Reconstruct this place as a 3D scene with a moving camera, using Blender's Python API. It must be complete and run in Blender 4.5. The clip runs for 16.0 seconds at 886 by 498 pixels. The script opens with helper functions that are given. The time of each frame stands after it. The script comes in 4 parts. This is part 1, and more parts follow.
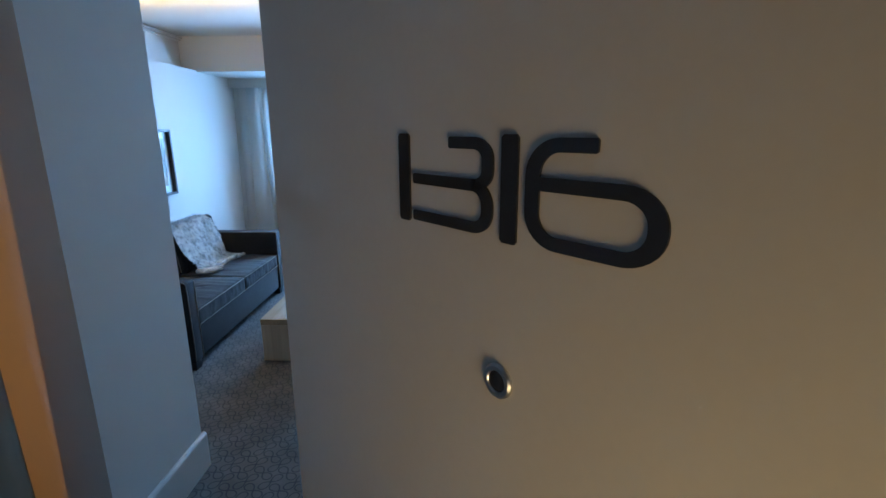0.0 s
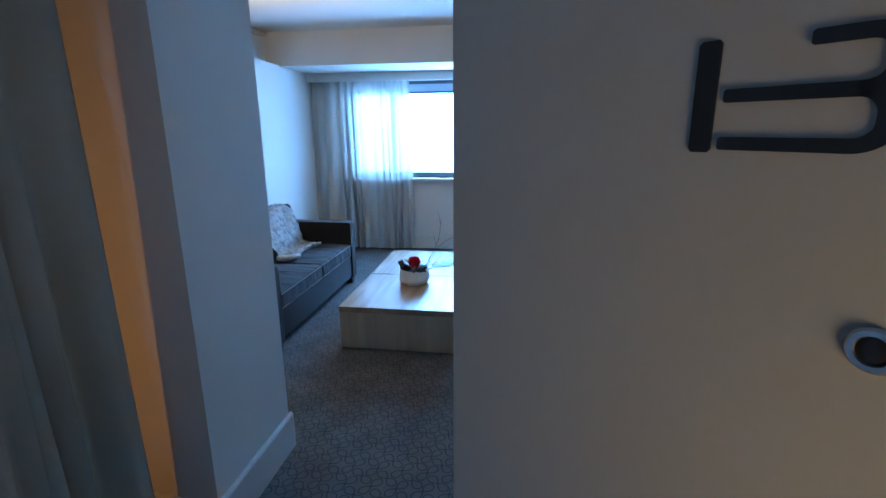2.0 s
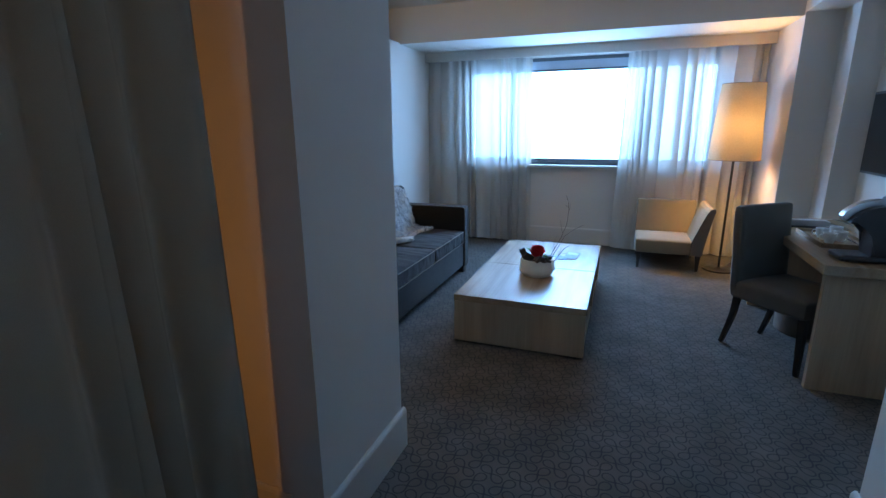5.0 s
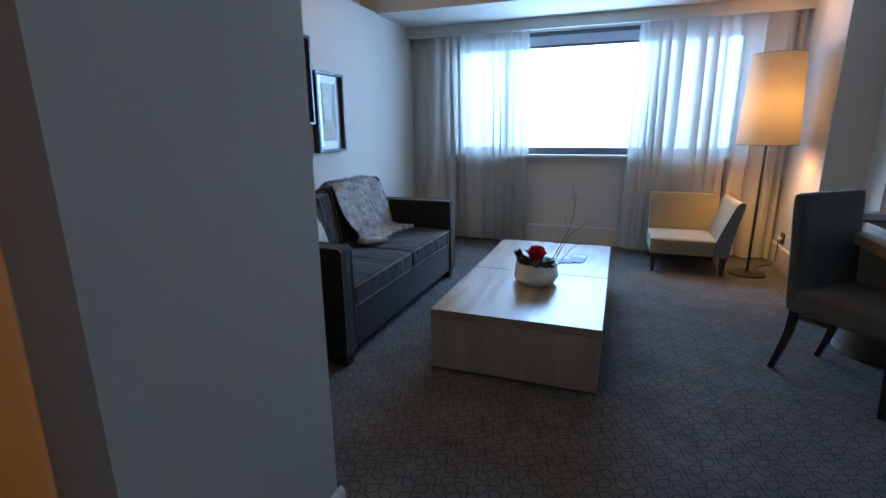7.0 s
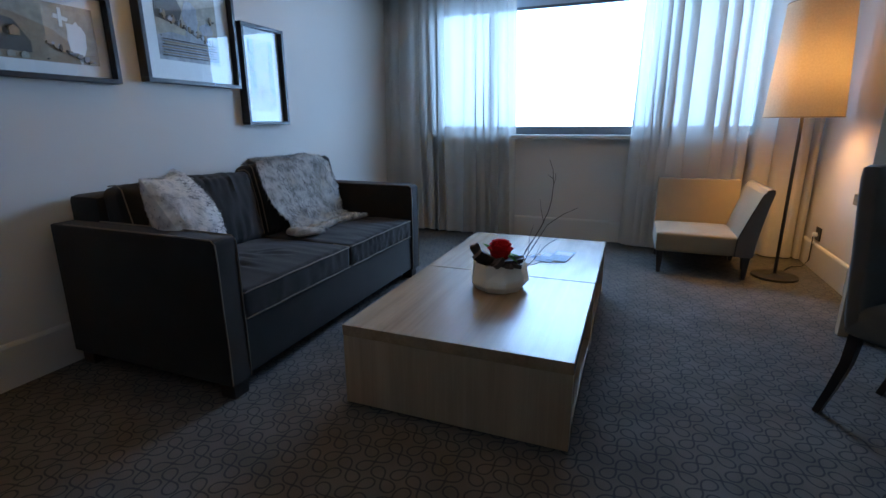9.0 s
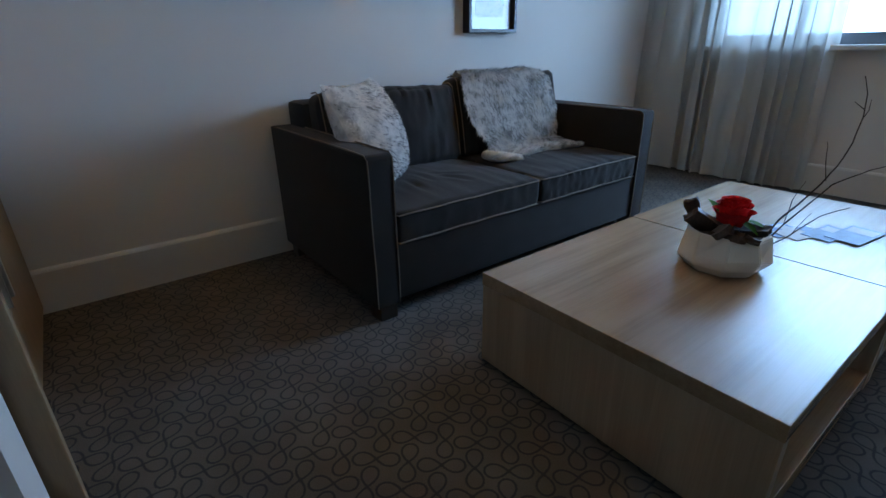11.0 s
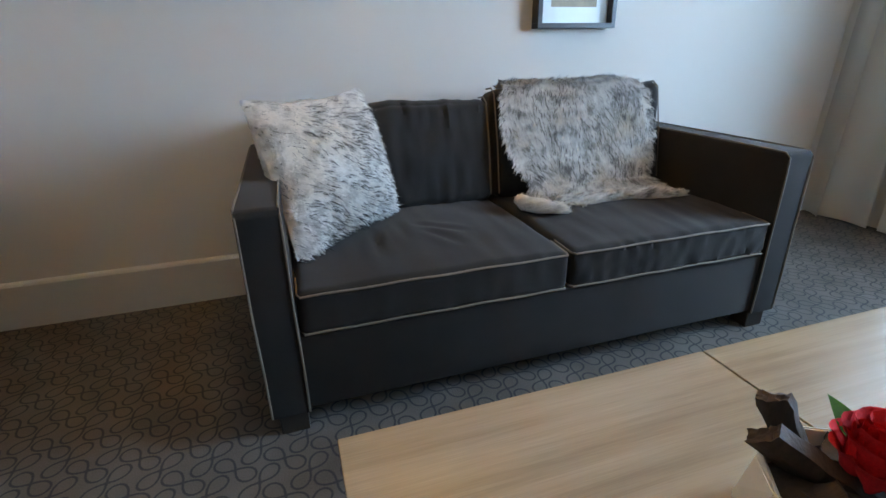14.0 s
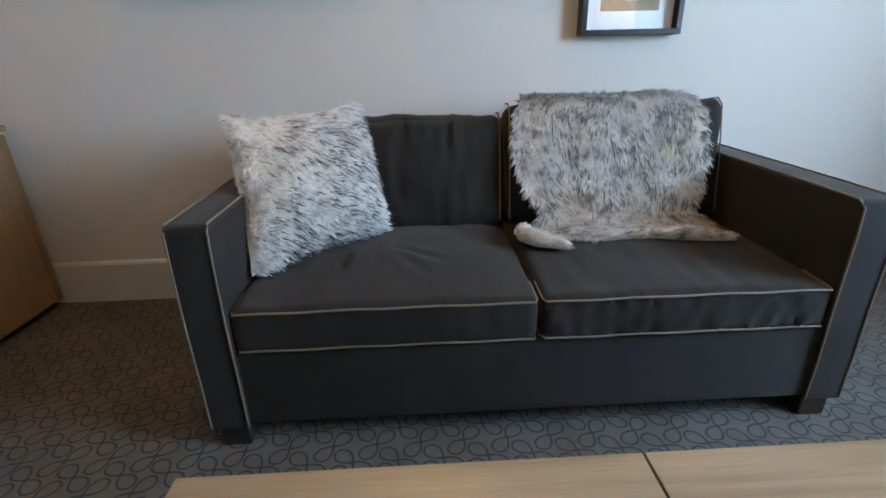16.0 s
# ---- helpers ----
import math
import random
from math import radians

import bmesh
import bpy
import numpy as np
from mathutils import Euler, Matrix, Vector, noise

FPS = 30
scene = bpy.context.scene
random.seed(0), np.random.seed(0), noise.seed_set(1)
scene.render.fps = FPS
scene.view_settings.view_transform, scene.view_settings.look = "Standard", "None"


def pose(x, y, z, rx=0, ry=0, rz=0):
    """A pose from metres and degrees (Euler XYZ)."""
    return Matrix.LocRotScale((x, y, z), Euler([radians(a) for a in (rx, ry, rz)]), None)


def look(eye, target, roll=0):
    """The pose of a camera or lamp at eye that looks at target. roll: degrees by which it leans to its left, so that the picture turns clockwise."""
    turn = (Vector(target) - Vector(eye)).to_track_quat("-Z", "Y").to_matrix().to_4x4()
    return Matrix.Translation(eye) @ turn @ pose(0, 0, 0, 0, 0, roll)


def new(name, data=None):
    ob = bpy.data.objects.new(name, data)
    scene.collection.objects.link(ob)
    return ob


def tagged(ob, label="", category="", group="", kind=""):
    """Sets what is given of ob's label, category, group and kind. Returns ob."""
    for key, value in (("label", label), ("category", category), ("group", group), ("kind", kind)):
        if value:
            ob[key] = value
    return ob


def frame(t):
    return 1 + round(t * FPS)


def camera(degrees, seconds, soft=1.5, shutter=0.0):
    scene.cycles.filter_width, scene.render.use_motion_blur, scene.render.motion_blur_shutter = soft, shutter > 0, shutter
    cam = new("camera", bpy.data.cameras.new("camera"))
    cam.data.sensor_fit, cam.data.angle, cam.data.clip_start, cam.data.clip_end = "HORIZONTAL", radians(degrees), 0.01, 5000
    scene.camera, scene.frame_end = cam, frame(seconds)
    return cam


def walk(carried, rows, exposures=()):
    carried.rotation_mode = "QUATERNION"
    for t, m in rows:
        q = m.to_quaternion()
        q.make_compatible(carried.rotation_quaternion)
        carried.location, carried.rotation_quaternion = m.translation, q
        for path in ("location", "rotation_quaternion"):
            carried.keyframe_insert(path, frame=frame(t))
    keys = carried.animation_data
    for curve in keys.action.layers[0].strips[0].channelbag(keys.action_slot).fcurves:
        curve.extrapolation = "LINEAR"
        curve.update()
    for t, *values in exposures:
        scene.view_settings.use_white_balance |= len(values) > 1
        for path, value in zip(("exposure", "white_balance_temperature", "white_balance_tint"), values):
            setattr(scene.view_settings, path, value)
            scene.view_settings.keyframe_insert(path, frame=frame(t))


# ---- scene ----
cam = camera(85.6, 16.0)
PATH = [
    (0, (0.207, 0.16, 1.719), (0.156, 2.101, 1.239), -0.3),
    (0.5, (0.181, 0.164, 1.715), (0.119, 2.104, 1.232), -0.4),
    (1, (0.143, 0.168, 1.705), (0.044, 2.106, 1.222), -0.3),
    (1.5, (0.091, 0.178, 1.685), (-0.084, 2.11, 1.198), -0.4),
    (2, (0.04, 0.202, 1.663), (-0.245, 2.121, 1.174), -0.4),
    (2.5, (-0.002, 0.234, 1.639), (-0.394, 2.133, 1.149), -0.5),
    (3, (-0.069, 0.268, 1.607), (-0.555, 2.145, 1.114), -0.2),
    (3.5, (-0.116, 0.319, 1.563), (-0.684, 2.173, 1.071), -0.3),
    (4, (-0.15, 0.378, 1.527), (-0.771, 2.215, 1.034), -0.3),
    (4.5, (-0.187, 0.439, 1.503), (-0.84, 2.264, 1.007), -0.4),
    (5, (-0.228, 0.524, 1.474), (-0.907, 2.338, 0.979), -0.4),
    (7.5, (-0.361, 1.435, 1.25), (-1.021, 3.258, 0.76), -0.6),
    (8, (-0.316, 1.626, 1.209), (-0.962, 3.454, 0.716), -0.5),
    (8.5, (-0.283, 1.831, 1.17), (-0.928, 3.659, 0.674), -0.4),
    (9, (-0.253, 2.015, 1.109), (-0.961, 3.815, 0.601), -0.3),
    (9.5, (-0.204, 2.147, 1.062), (-1.15, 3.808, 0.474), -0.3),
    (10, (-0.174, 2.246, 1.049), (-1.367, 3.696, 0.36), -0.5),
    (12.5, (-0.365, 3.08, 1.026), (-2.016, 3.9, 0.249), -1.1),
    (13, (-0.434, 3.25, 1.028), (-2.134, 3.965, 0.254), -1.3),
    (13.5, (-0.496, 3.364, 1.014), (-2.228, 4.003, 0.244), -1.3),
    (14, (-0.529, 3.473, 1.025), (-2.291, 4.028, 0.258), -1.2),
    (14.5, (-0.524, 3.606, 1.054), (-2.328, 4.014, 0.294), -1.2),
    (15, (-0.517, 3.734, 1.066), (-2.351, 3.967, 0.303), -1.6),
    (15.5, (-0.543, 3.849, 1.046), (-2.389, 3.983, 0.287), -1.8),
    (16, (-0.586, 3.955, 1.05), (-2.438, 4.027, 0.299), -1.4),
]
EXPOSURE = [
    (0, 0.20, 5550, 9), (1.5, 0.17, 5250, 10), (2.5, -0.14, 5050, 10), (3.2, -0.50, 5200, 11), (5, -0.44, 6050, 14), (7.5, -0.66, 6800, 18),
    (9, -0.94, 6850, 19), (10, -1.05, 6650, 17), (12.5, -0.10, 7900, 16), (14.5, 0.09, 8650, 19), (16, 0.06, 9100, 20),
]
walk(cam, [(t, look(eye, target, roll)) for t, eye, target, roll in PATH], EXPOSURE)
# ---- world, sun and large lights ----
world = bpy.data.worlds.new("sky")
scene.world = world
world.use_nodes = True
sky = world.node_tree.nodes.new("ShaderNodeTexSky")
sky.sky_type, sky.sun_disc = "NISHITA", False
sky.sun_elevation, sky.sun_rotation = radians(38), radians(160)
world.node_tree.links.new(sky.outputs[0], world.node_tree.nodes["Background"].inputs[0])
world.node_tree.nodes["Background"].inputs[1].default_value = 0.12


def lamp(name, kind, m, power, colour, **more):
    data = bpy.data.lights.new(name, kind)
    data.energy, data.color = power, colour
    for key, value in more.items():
        if key == "size":
            data.size = value
        elif key == "size_y":
            data.shape, data.size_y = "RECTANGLE", value
        elif key == "angle":
            data.angle = value
        elif key == "soft":
            data.shadow_soft_size = value
        elif key == "spread":
            data.spread = value
    ob = new(name, data)
    ob.matrix_world = m
    return ob


# sun stands behind the building, so that no direct beam enters by the window
lamp("sun", "SUN", look((0, -10, 12), (0, 0, 0)), 3.0, (1.0, 0.95, 0.88), angle=radians(0.5))
# the sky in the window's opening, the hidden strip of the cove, the lamp bulbs
lamp("window_light", "AREA", look((-0.75, 7.02, 1.66), (-0.75, 0, 0.30)), 430, (0.262, 0.55, 0.98), size=3.0, size_y=1.3)
lamp("cove_light", "AREA", look((-2.80, 3.92, 2.44), (-2.74, 3.92, 3.0)), 56, (1.0, 0.60, 0.07), size=0.06, size_y=3.65)
lamp("lamp_bulb", "POINT", pose(0.790, 6.04, 1.45), 70, (1.0, 0.62, 0.20), soft=0.11)
lamp("closet_light", "AREA", look((-1.345, 0.80, 1.0), (-1.36, 1.7, 1.0)), 2.3, (1.0, 0.45, 0.11), size=0.05, size_y=1.9)
lamp("cabinet_lamp_bulb", "POINT", pose(-2.25, 1.98, 1.22), 2.3, (1.0, 0.45, 0.17), soft=0.05)
# unseen panel added in the doorway, stands in for warm hall light on the door
lamp("hall_fill", "AREA", look((0.50, -0.13, 1.22), (0.42, 0.30, 1.40)), 1.62, (1.0, 0.68, 0.29), size=0.42, size_y=0.42, spread=radians(110))

# ---- materials ----


def mat(name, colour, rough=0.6, var=0.12, scale=8.0, fine=160.0, bump=0.15, metal=0.0, grain=None, sheen=0.0, spec=0.5, coat=0.0):
    """A surface with two scales of variation. grain: a stretch of the pattern along x, y, z."""
    m = bpy.data.materials.new(name)
    m.use_nodes = True
    n, l = m.node_tree.nodes, m.node_tree.links
    b = n["Principled BSDF"]
    b.inputs["Roughness"].default_value, b.inputs["Metallic"].default_value = rough, metal
    b.inputs["Specular IOR Level"].default_value = spec
    b.inputs["Sheen Weight"].default_value, b.inputs["Coat Weight"].default_value = sheen, coat
    co = n.new("ShaderNodeTexCoord")
    mp = n.new("ShaderNodeMapping")
    mp.inputs["Scale"].default_value = grain or (1, 1, 1)
    l.new(co.outputs["Object"], mp.inputs[0])
    big, small = n.new("ShaderNodeTexNoise"), n.new("ShaderNodeTexNoise")
    big.inputs["Scale"].default_value, small.inputs["Scale"].default_value = scale, fine
    big.inputs["Detail"].default_value = 6
    for t in (big, small):
        l.new(mp.outputs[0], t.inputs[0])
    ramp = n.new("ShaderNodeValToRGB")
    ramp.color_ramp.elements[0].position, ramp.color_ramp.elements[1].position = 0.3, 0.7
    ramp.color_ramp.elements[0].color = tuple(c * (1 - var) for c in colour) + (1,)
    ramp.color_ramp.elements[1].color = tuple(min(1, c * (1 + var)) for c in colour) + (1,)
    mix = n.new("ShaderNodeMath")
    mix.operation = "MULTIPLY_ADD"
    mix.inputs[1].default_value = 0.35
    l.new(small.outputs[0], mix.inputs[0])
    half = n.new("ShaderNodeMath")
    half.operation = "MULTIPLY"
    half.inputs[1].default_value = 0.65
    l.new(big.outputs[0], half.inputs[0])
    l.new(half.outputs[0], mix.inputs[2])
    l.new(mix.outputs[0], ramp.inputs[0])
    l.new(ramp.outputs[0], b.inputs["Base Color"])
    bu = n.new("ShaderNodeBump")
    bu.inputs["Strength"].default_value, bu.inputs["Distance"].default_value = bump, 0.002
    l.new(small.outputs[0], bu.inputs["Height"])
    l.new(bu.outputs[0], b.inputs["Normal"])
    return m


def nodes_of(m):
    return m.node_tree.nodes, m.node_tree.links


def calc(n, l, op, a, b=0.0, c=None):
    """A maths node on sockets or numbers."""
    k = n.new("ShaderNodeMath")
    k.operation = op
    for i, v in enumerate((a, b) if c is None else (a, b, c)):
        if isinstance(v, (int, float)):
            k.inputs[i].default_value = v
        else:
            l.new(v, k.inputs[i])
    return k.outputs[0]


def wood(name, pale, dark, along, rough, spec):
    """Sawn oak: fine pores, streaks and drawn-out cathedral figures along one axis."""
    m = bpy.data.materials.new(name)
    m.use_nodes = True
    n, l = nodes_of(m)
    b = n["Principled BSDF"]
    b.inputs["Specular IOR Level"].default_value = spec
    co = n.new("ShaderNodeTexCoord")
    def stretched(across, length):
        mp = n.new("ShaderNodeMapping")
        mp.inputs["Scale"].default_value = tuple(length if k == along else across for k in "xyz")
        l.new(co.outputs["Object"], mp.inputs[0])
        return mp.outputs[0]
    def tex(vec, scale, detail, warp=0.0):
        t = n.new("ShaderNodeTexNoise")
        t.inputs["Scale"].default_value, t.inputs["Detail"].default_value, t.inputs["Distortion"].default_value = scale, detail, warp
        l.new(vec, t.inputs[0])
        return t.outputs[0]
    broad = tex(stretched(6.0, 0.8), 1.0, 3, 0.4)
    rings = calc(n, l, "SINE", calc(n, l, "MULTIPLY", tex(stretched(3.2, 0.55), 1.0, 1, 0.3), 42.0))
    streak = tex(stretched(70.0, 1.6), 1.0, 4)
    pore = tex(stretched(420.0, 9.0), 1.0, 2)
    v = calc(n, l, "MULTIPLY_ADD", broad, 0.75, -0.12)
    v = calc(n, l, "ADD", v, calc(n, l, "MULTIPLY", rings, 0.11))
    v = calc(n, l, "ADD", v, calc(n, l, "MULTIPLY_ADD", streak, 0.55, -0.27))
    v = calc(n, l, "ADD", v, calc(n, l, "MULTIPLY_ADD", pore, 0.45, -0.1))
    ramp = n.new("ShaderNodeValToRGB")
    ramp.color_ramp.elements[0].position, ramp.color_ramp.elements[0].color = 0.15, pale + (1,)
    ramp.color_ramp.elements[1].position, ramp.color_ramp.elements[1].color = 0.85, dark + (1,)
    l.new(v, ramp.inputs[0])
    l.new(ramp.outputs[0], b.inputs["Base Color"])
    b.inputs["Roughness"].default_value = rough
    bu = n.new("ShaderNodeBump")
    bu.inputs["Strength"].default_value, bu.inputs["Distance"].default_value = 0.03, 0.001
    l.new(pore, bu.inputs["Height"])
    l.new(bu.outputs[0], b.inputs["Normal"])
    return m


def carpet():
    """Grey loop pile with a woven pattern of dark figures of eight."""
    m = mat("carpet", (0.100, 0.091, 0.078), 0.95, 0.30, 5, 260, 0.9, spec=0.15)
    n, l = nodes_of(m)
    g = n.new("ShaderNodeNewGeometry")
    sep = n.new("ShaderNodeSeparateXYZ")
    l.new(g.outputs["Position"], sep.inputs[0])
    p = CARPET_PITCH
    stitch = n.new("ShaderNodeTexNoise")
    stitch.inputs["Scale"].default_value, stitch.inputs["Detail"].default_value = 230, 2
    l.new(g.outputs["Position"], stitch.inputs[0])
    marks = None
    for turn, off in ((CARPET_TURN, 0.0), (CARPET_TURN - 90, 0.5)):
        # place within the square cell, from its middle
        gx = calc(n, l, "MULTIPLY_ADD", sep.outputs[0], 1 / p, 1.487 / p + off)
        gy = calc(n, l, "MULTIPLY_ADD", sep.outputs[1], 1 / p, -3.093 / p + off)
        vx = calc(n, l, "MULTIPLY", calc(n, l, "SUBTRACT", gx, calc(n, l, "ROUND", gx)), p)
        vy = calc(n, l, "MULTIPLY", calc(n, l, "SUBTRACT", gy, calc(n, l, "ROUND", gy)), p)
        c, s = math.cos(radians(turn)), math.sin(radians(turn))
        u = calc(n, l, "ADD", calc(n, l, "MULTIPLY", vx, c), calc(n, l, "MULTIPLY", vy, s))
        v = calc(n, l, "MULTIPLY", calc(n, l, "SUBTRACT", calc(n, l, "MULTIPLY", vy, c), calc(n, l, "MULTIPLY", vx, s)), 1.02)
        a2 = CARPET_SIZE ** 2
        uu, vv = calc(n, l, "MULTIPLY", u, u), calc(n, l, "MULTIPLY", v, v)
        rr = calc(n, l, "ADD", uu, vv)
        f = calc(n, l, "SUBTRACT", calc(n, l, "MULTIPLY", rr, rr), calc(n, l, "MULTIPLY", calc(n, l, "SUBTRACT", uu, vv), a2))
        fu = calc(n, l, "MULTIPLY", u, calc(n, l, "SUBTRACT", calc(n, l, "MULTIPLY", rr, 4.0), 2 * a2))
        fv = calc(n, l, "MULTIPLY", v, calc(n, l, "ADD", calc(n, l, "MULTIPLY", rr, 4.0), 2 * a2))
        slope = calc(n, l, "SQRT", calc(n, l, "ADD", calc(n, l, "MULTIPLY", fu, fu), calc(n, l, "MULTIPLY", fv, fv)))
        d = calc(n, l, "DIVIDE", calc(n, l, "ABSOLUTE", f), calc(n, l, "ADD", slope, 1e-6))
        line = n.new("ShaderNodeMapRange")
        line.inputs[1].default_value, line.inputs[2].default_value = 0.0018, 0.0042
        line.inputs[3].default_value, line.inputs[4].default_value = 1.0, 0.0
        l.new(calc(n, l, "ADD", d, calc(n, l, "MULTIPLY_ADD", stitch.outputs[0], 0.0050, -0.0025)), line.inputs[0])
        marks = line.outputs[0] if marks is None else calc(n, l, "MAXIMUM", marks, line.outputs[0])
    mix = n.new("ShaderNodeMix")
    mix.data_type = "RGBA"
    b = n["Principled BSDF"]
    old = b.inputs["Base Color"].links[0].from_socket
    l.new(calc(n, l, "MULTIPLY", marks, 0.72), mix.inputs[0])
    l.new(old, mix.inputs[6])
    mix.inputs[7].default_value = (0.018, 0.021, 0.03, 1)
    l.new(mix.outputs[2], b.inputs["Base Color"])
    return m


CARPET_PITCH, CARPET_SIZE, CARPET_TURN = 0.127, 0.064, 50
CARPET = carpet()
PAINT = mat("wall_paint", (0.60, 0.558, 0.503), 0.85, 0.025, 1.3, 220, 0.12, spec=0.25)
CEILING = mat("ceiling_paint", (0.60, 0.58, 0.54), 0.9, 0.02, 1.5, 150, 0.08, spec=0.2)
TRIM = mat("trim_paint", (0.56, 0.53, 0.48), 0.5, 0.03, 3, 90, 0.06)
DOOR = mat("door_paint", (0.52, 0.48, 0.43), 0.55, 0.03, 2.5, 130, 0.08, spec=0.3)
BLACK = mat("black_plastic", (0.018, 0.018, 0.02), 0.35, 0.2, 10, 300, 0.05)
NUMBER = mat("number_black", (0.012, 0.012, 0.013), 0.45, 0.2, 30, 500, 0.1)
CHROME = mat("chrome", (0.55, 0.55, 0.57), 0.30, 0.05, 20, 200, 0.02, metal=1.0)
DARKMETAL = mat("dark_metal", (0.06, 0.055, 0.05), 0.4, 0.2, 20, 200, 0.05, metal=0.8)
WOOD = wood("oak_laminate", (0.355, 0.238, 0.136), (0.180, 0.110, 0.054), "y", 0.27, 0.95)
WOODX = wood("oak_laminate_upright", (0.43, 0.300, 0.190), (0.255, 0.165, 0.095), "z", 0.42, 0.5)
CABWOOD = mat("cabinet_wood", (0.23, 0.138, 0.07), 0.45, 0.15, 3, 30, 0.05, grain=(9, 9, 0.7))
DARKWOOD = mat("dark_wood", (0.022, 0.015, 0.012), 0.4, 0.3, 8, 60, 0.06, grain=(6, 6, 1))
VELVET = mat("grey_velvet", (0.0155, 0.0140, 0.0130), 0.85, 0.25, 7, 500, 0.25, sheen=0.10, spec=0.2)
VELVET.node_tree.nodes["Principled BSDF"].inputs["Sheen Tint"].default_value = (1.0, 0.88, 0.80, 1)
PIPING = mat("piping", (0.155, 0.118, 0.086), 0.7, 0.1, 30, 400, 0.2)
CREAM = mat("cream_fabric", (0.245, 0.190, 0.122), 0.9, 0.06, 9, 500, 0.3, sheen=0.2, spec=0.2)
TAUPE = mat("taupe_fabric", (0.13, 0.115, 0.10), 0.9, 0.12, 9, 500, 0.3, sheen=0.2, spec=0.2)
CHAIRFAB = mat("dark_chair_fabric", (0.078, 0.073, 0.063), 0.9, 0.12, 9, 500, 0.3, sheen=0.2, spec=0.2)
CERAMIC = mat("white_ceramic", (0.76, 0.70, 0.59), 0.18, 0.04, 12, 200, 0.03, coat=0.3)
WHITECUP = mat("cup_porcelain", (0.8, 0.8, 0.78), 0.15, 0.02, 12, 200, 0.02)
RED = mat("red_petal", (0.66, 0.022, 0.024), 0.85, 0.3, 30, 300, 0.2, spec=0.15)
GREEN = mat("leaf", (0.04, 0.115, 0.012), 0.8, 0.25, 40, 300, 0.2, spec=0.08)
BARK = mat("bark", (0.072, 0.048, 0.036), 0.55, 0.45, 25, 150, 0.6, grain=(1, 1, 0.25), spec=0.25)
TWIG = mat("twig", (0.055, 0.04, 0.035), 0.8, 0.3, 60, 300, 0.3)
FRAME = mat("picture_frame_black", (0.015, 0.015, 0.017), 0.35, 0.2, 15, 200, 0.05)
MOUNT = mat("picture_mount", (0.75, 0.74, 0.70), 0.8, 0.03, 10, 300, 0.05)
SEPIA = mat("print_sepia", (0.30, 0.20, 0.12), 0.7, 0.35, 14, 60, 0.02)
SEPIADARK = mat("print_dark", (0.075, 0.055, 0.04), 0.7, 0.4, 16, 60, 0.02)
PALEPRINT = mat("print_pale", (0.36, 0.30, 0.22), 0.7, 0.3, 22, 60, 0.02)
GREYPRINT = mat("print_grey", (0.30, 0.30, 0.31), 0.7, 0.4, 20, 60, 0.02)
WINFRAME = mat("window_frame_grey", (0.10, 0.11, 0.125), 0.45, 0.1, 10, 120, 0.05)
BLINDCLOTH = mat("roller_blind", (0.42, 0.46, 0.52), 0.8, 0.05, 10, 120, 0.05)
PAPERBLUE = mat("leaflet_blue", (0.10, 0.19, 0.33), 0.5, 0.35, 30, 200, 0.02, spec=0.2)
PAPERWHITE = mat("leaflet_white", (0.46, 0.46, 0.46), 0.5, 0.15, 30, 200, 0.02, spec=0.2)
OUTSIDE = mat("outside_ground", (0.10, 0.11, 0.07), 0.95, 0.4, 0.05, 1, 0.3)


def glass(name, rough=0.0, ior=1.45):
    m = bpy.data.materials.new(name)
    m.use_nodes = True
    n, l = nodes_of(m)
    b = n["Principled BSDF"]
    b.inputs["Base Color"].default_value = (1, 1, 1, 1)
    b.inputs["Roughness"].default_value, b.inputs["Transmission Weight"].default_value = rough, 1.0
    b.inputs["IOR"].default_value = ior
    return m


GLASS = glass("clear_glass")
PICGLASS = glass("picture_glass", 0.0, 1.6)


def sheer(name, colour, through_light, gap, scale=700.0):
    """Woven cloth that lets part of the light pass."""
    m = bpy.data.materials.new(name)
    m.use_nodes = True
    n, l = nodes_of(m)
    out = n["Material Output"]
    n.remove(n["Principled BSDF"])
    d, t, o = n.new("ShaderNodeBsdfDiffuse"), n.new("ShaderNodeBsdfTranslucent"), n.new("ShaderNodeBsdfTransparent")
    noise_ = n.new("ShaderNodeTexNoise")
    noise_.inputs["Scale"].default_value = scale
    co = n.new("ShaderNodeTexCoord")
    l.new(co.outputs["Object"], noise_.inputs[0])
    ramp = n.new("ShaderNodeValToRGB")
    ramp.color_ramp.elements[0].color = tuple(c * 0.85 for c in colour) + (1,)
    ramp.color_ramp.elements[1].color = tuple(min(1, c * 1.1) for c in colour) + (1,)
    l.new(noise_.outputs[0], ramp.inputs[0])
    for k in (d, t):
        l.new(ramp.outputs[0], k.inputs[0])
    a, b = n.new("ShaderNodeMixShader"), n.new("ShaderNodeMixShader")
    a.inputs[0].default_value, b.inputs[0].default_value = through_light, gap
    l.new(d.outputs[0], a.inputs[1])
    l.new(t.outputs[0], a.inputs[2])
    l.new(a.outputs[0], b.inputs[1])
    l.new(o.outputs[0], b.inputs[2])
    l.new(b.outputs[0], out.inputs[0])
    return m


SHEER = sheer("sheer_curtain", (0.56, 0.54, 0.50), 0.15, 0.07)
HEAVY = sheer("closet_curtain_cloth", (0.37, 0.33, 0.258), 0.03, 0.0)
SHADE = sheer("lamp_shade_cloth", (0.60, 0.47, 0.32), 0.053, 0.0, 90)


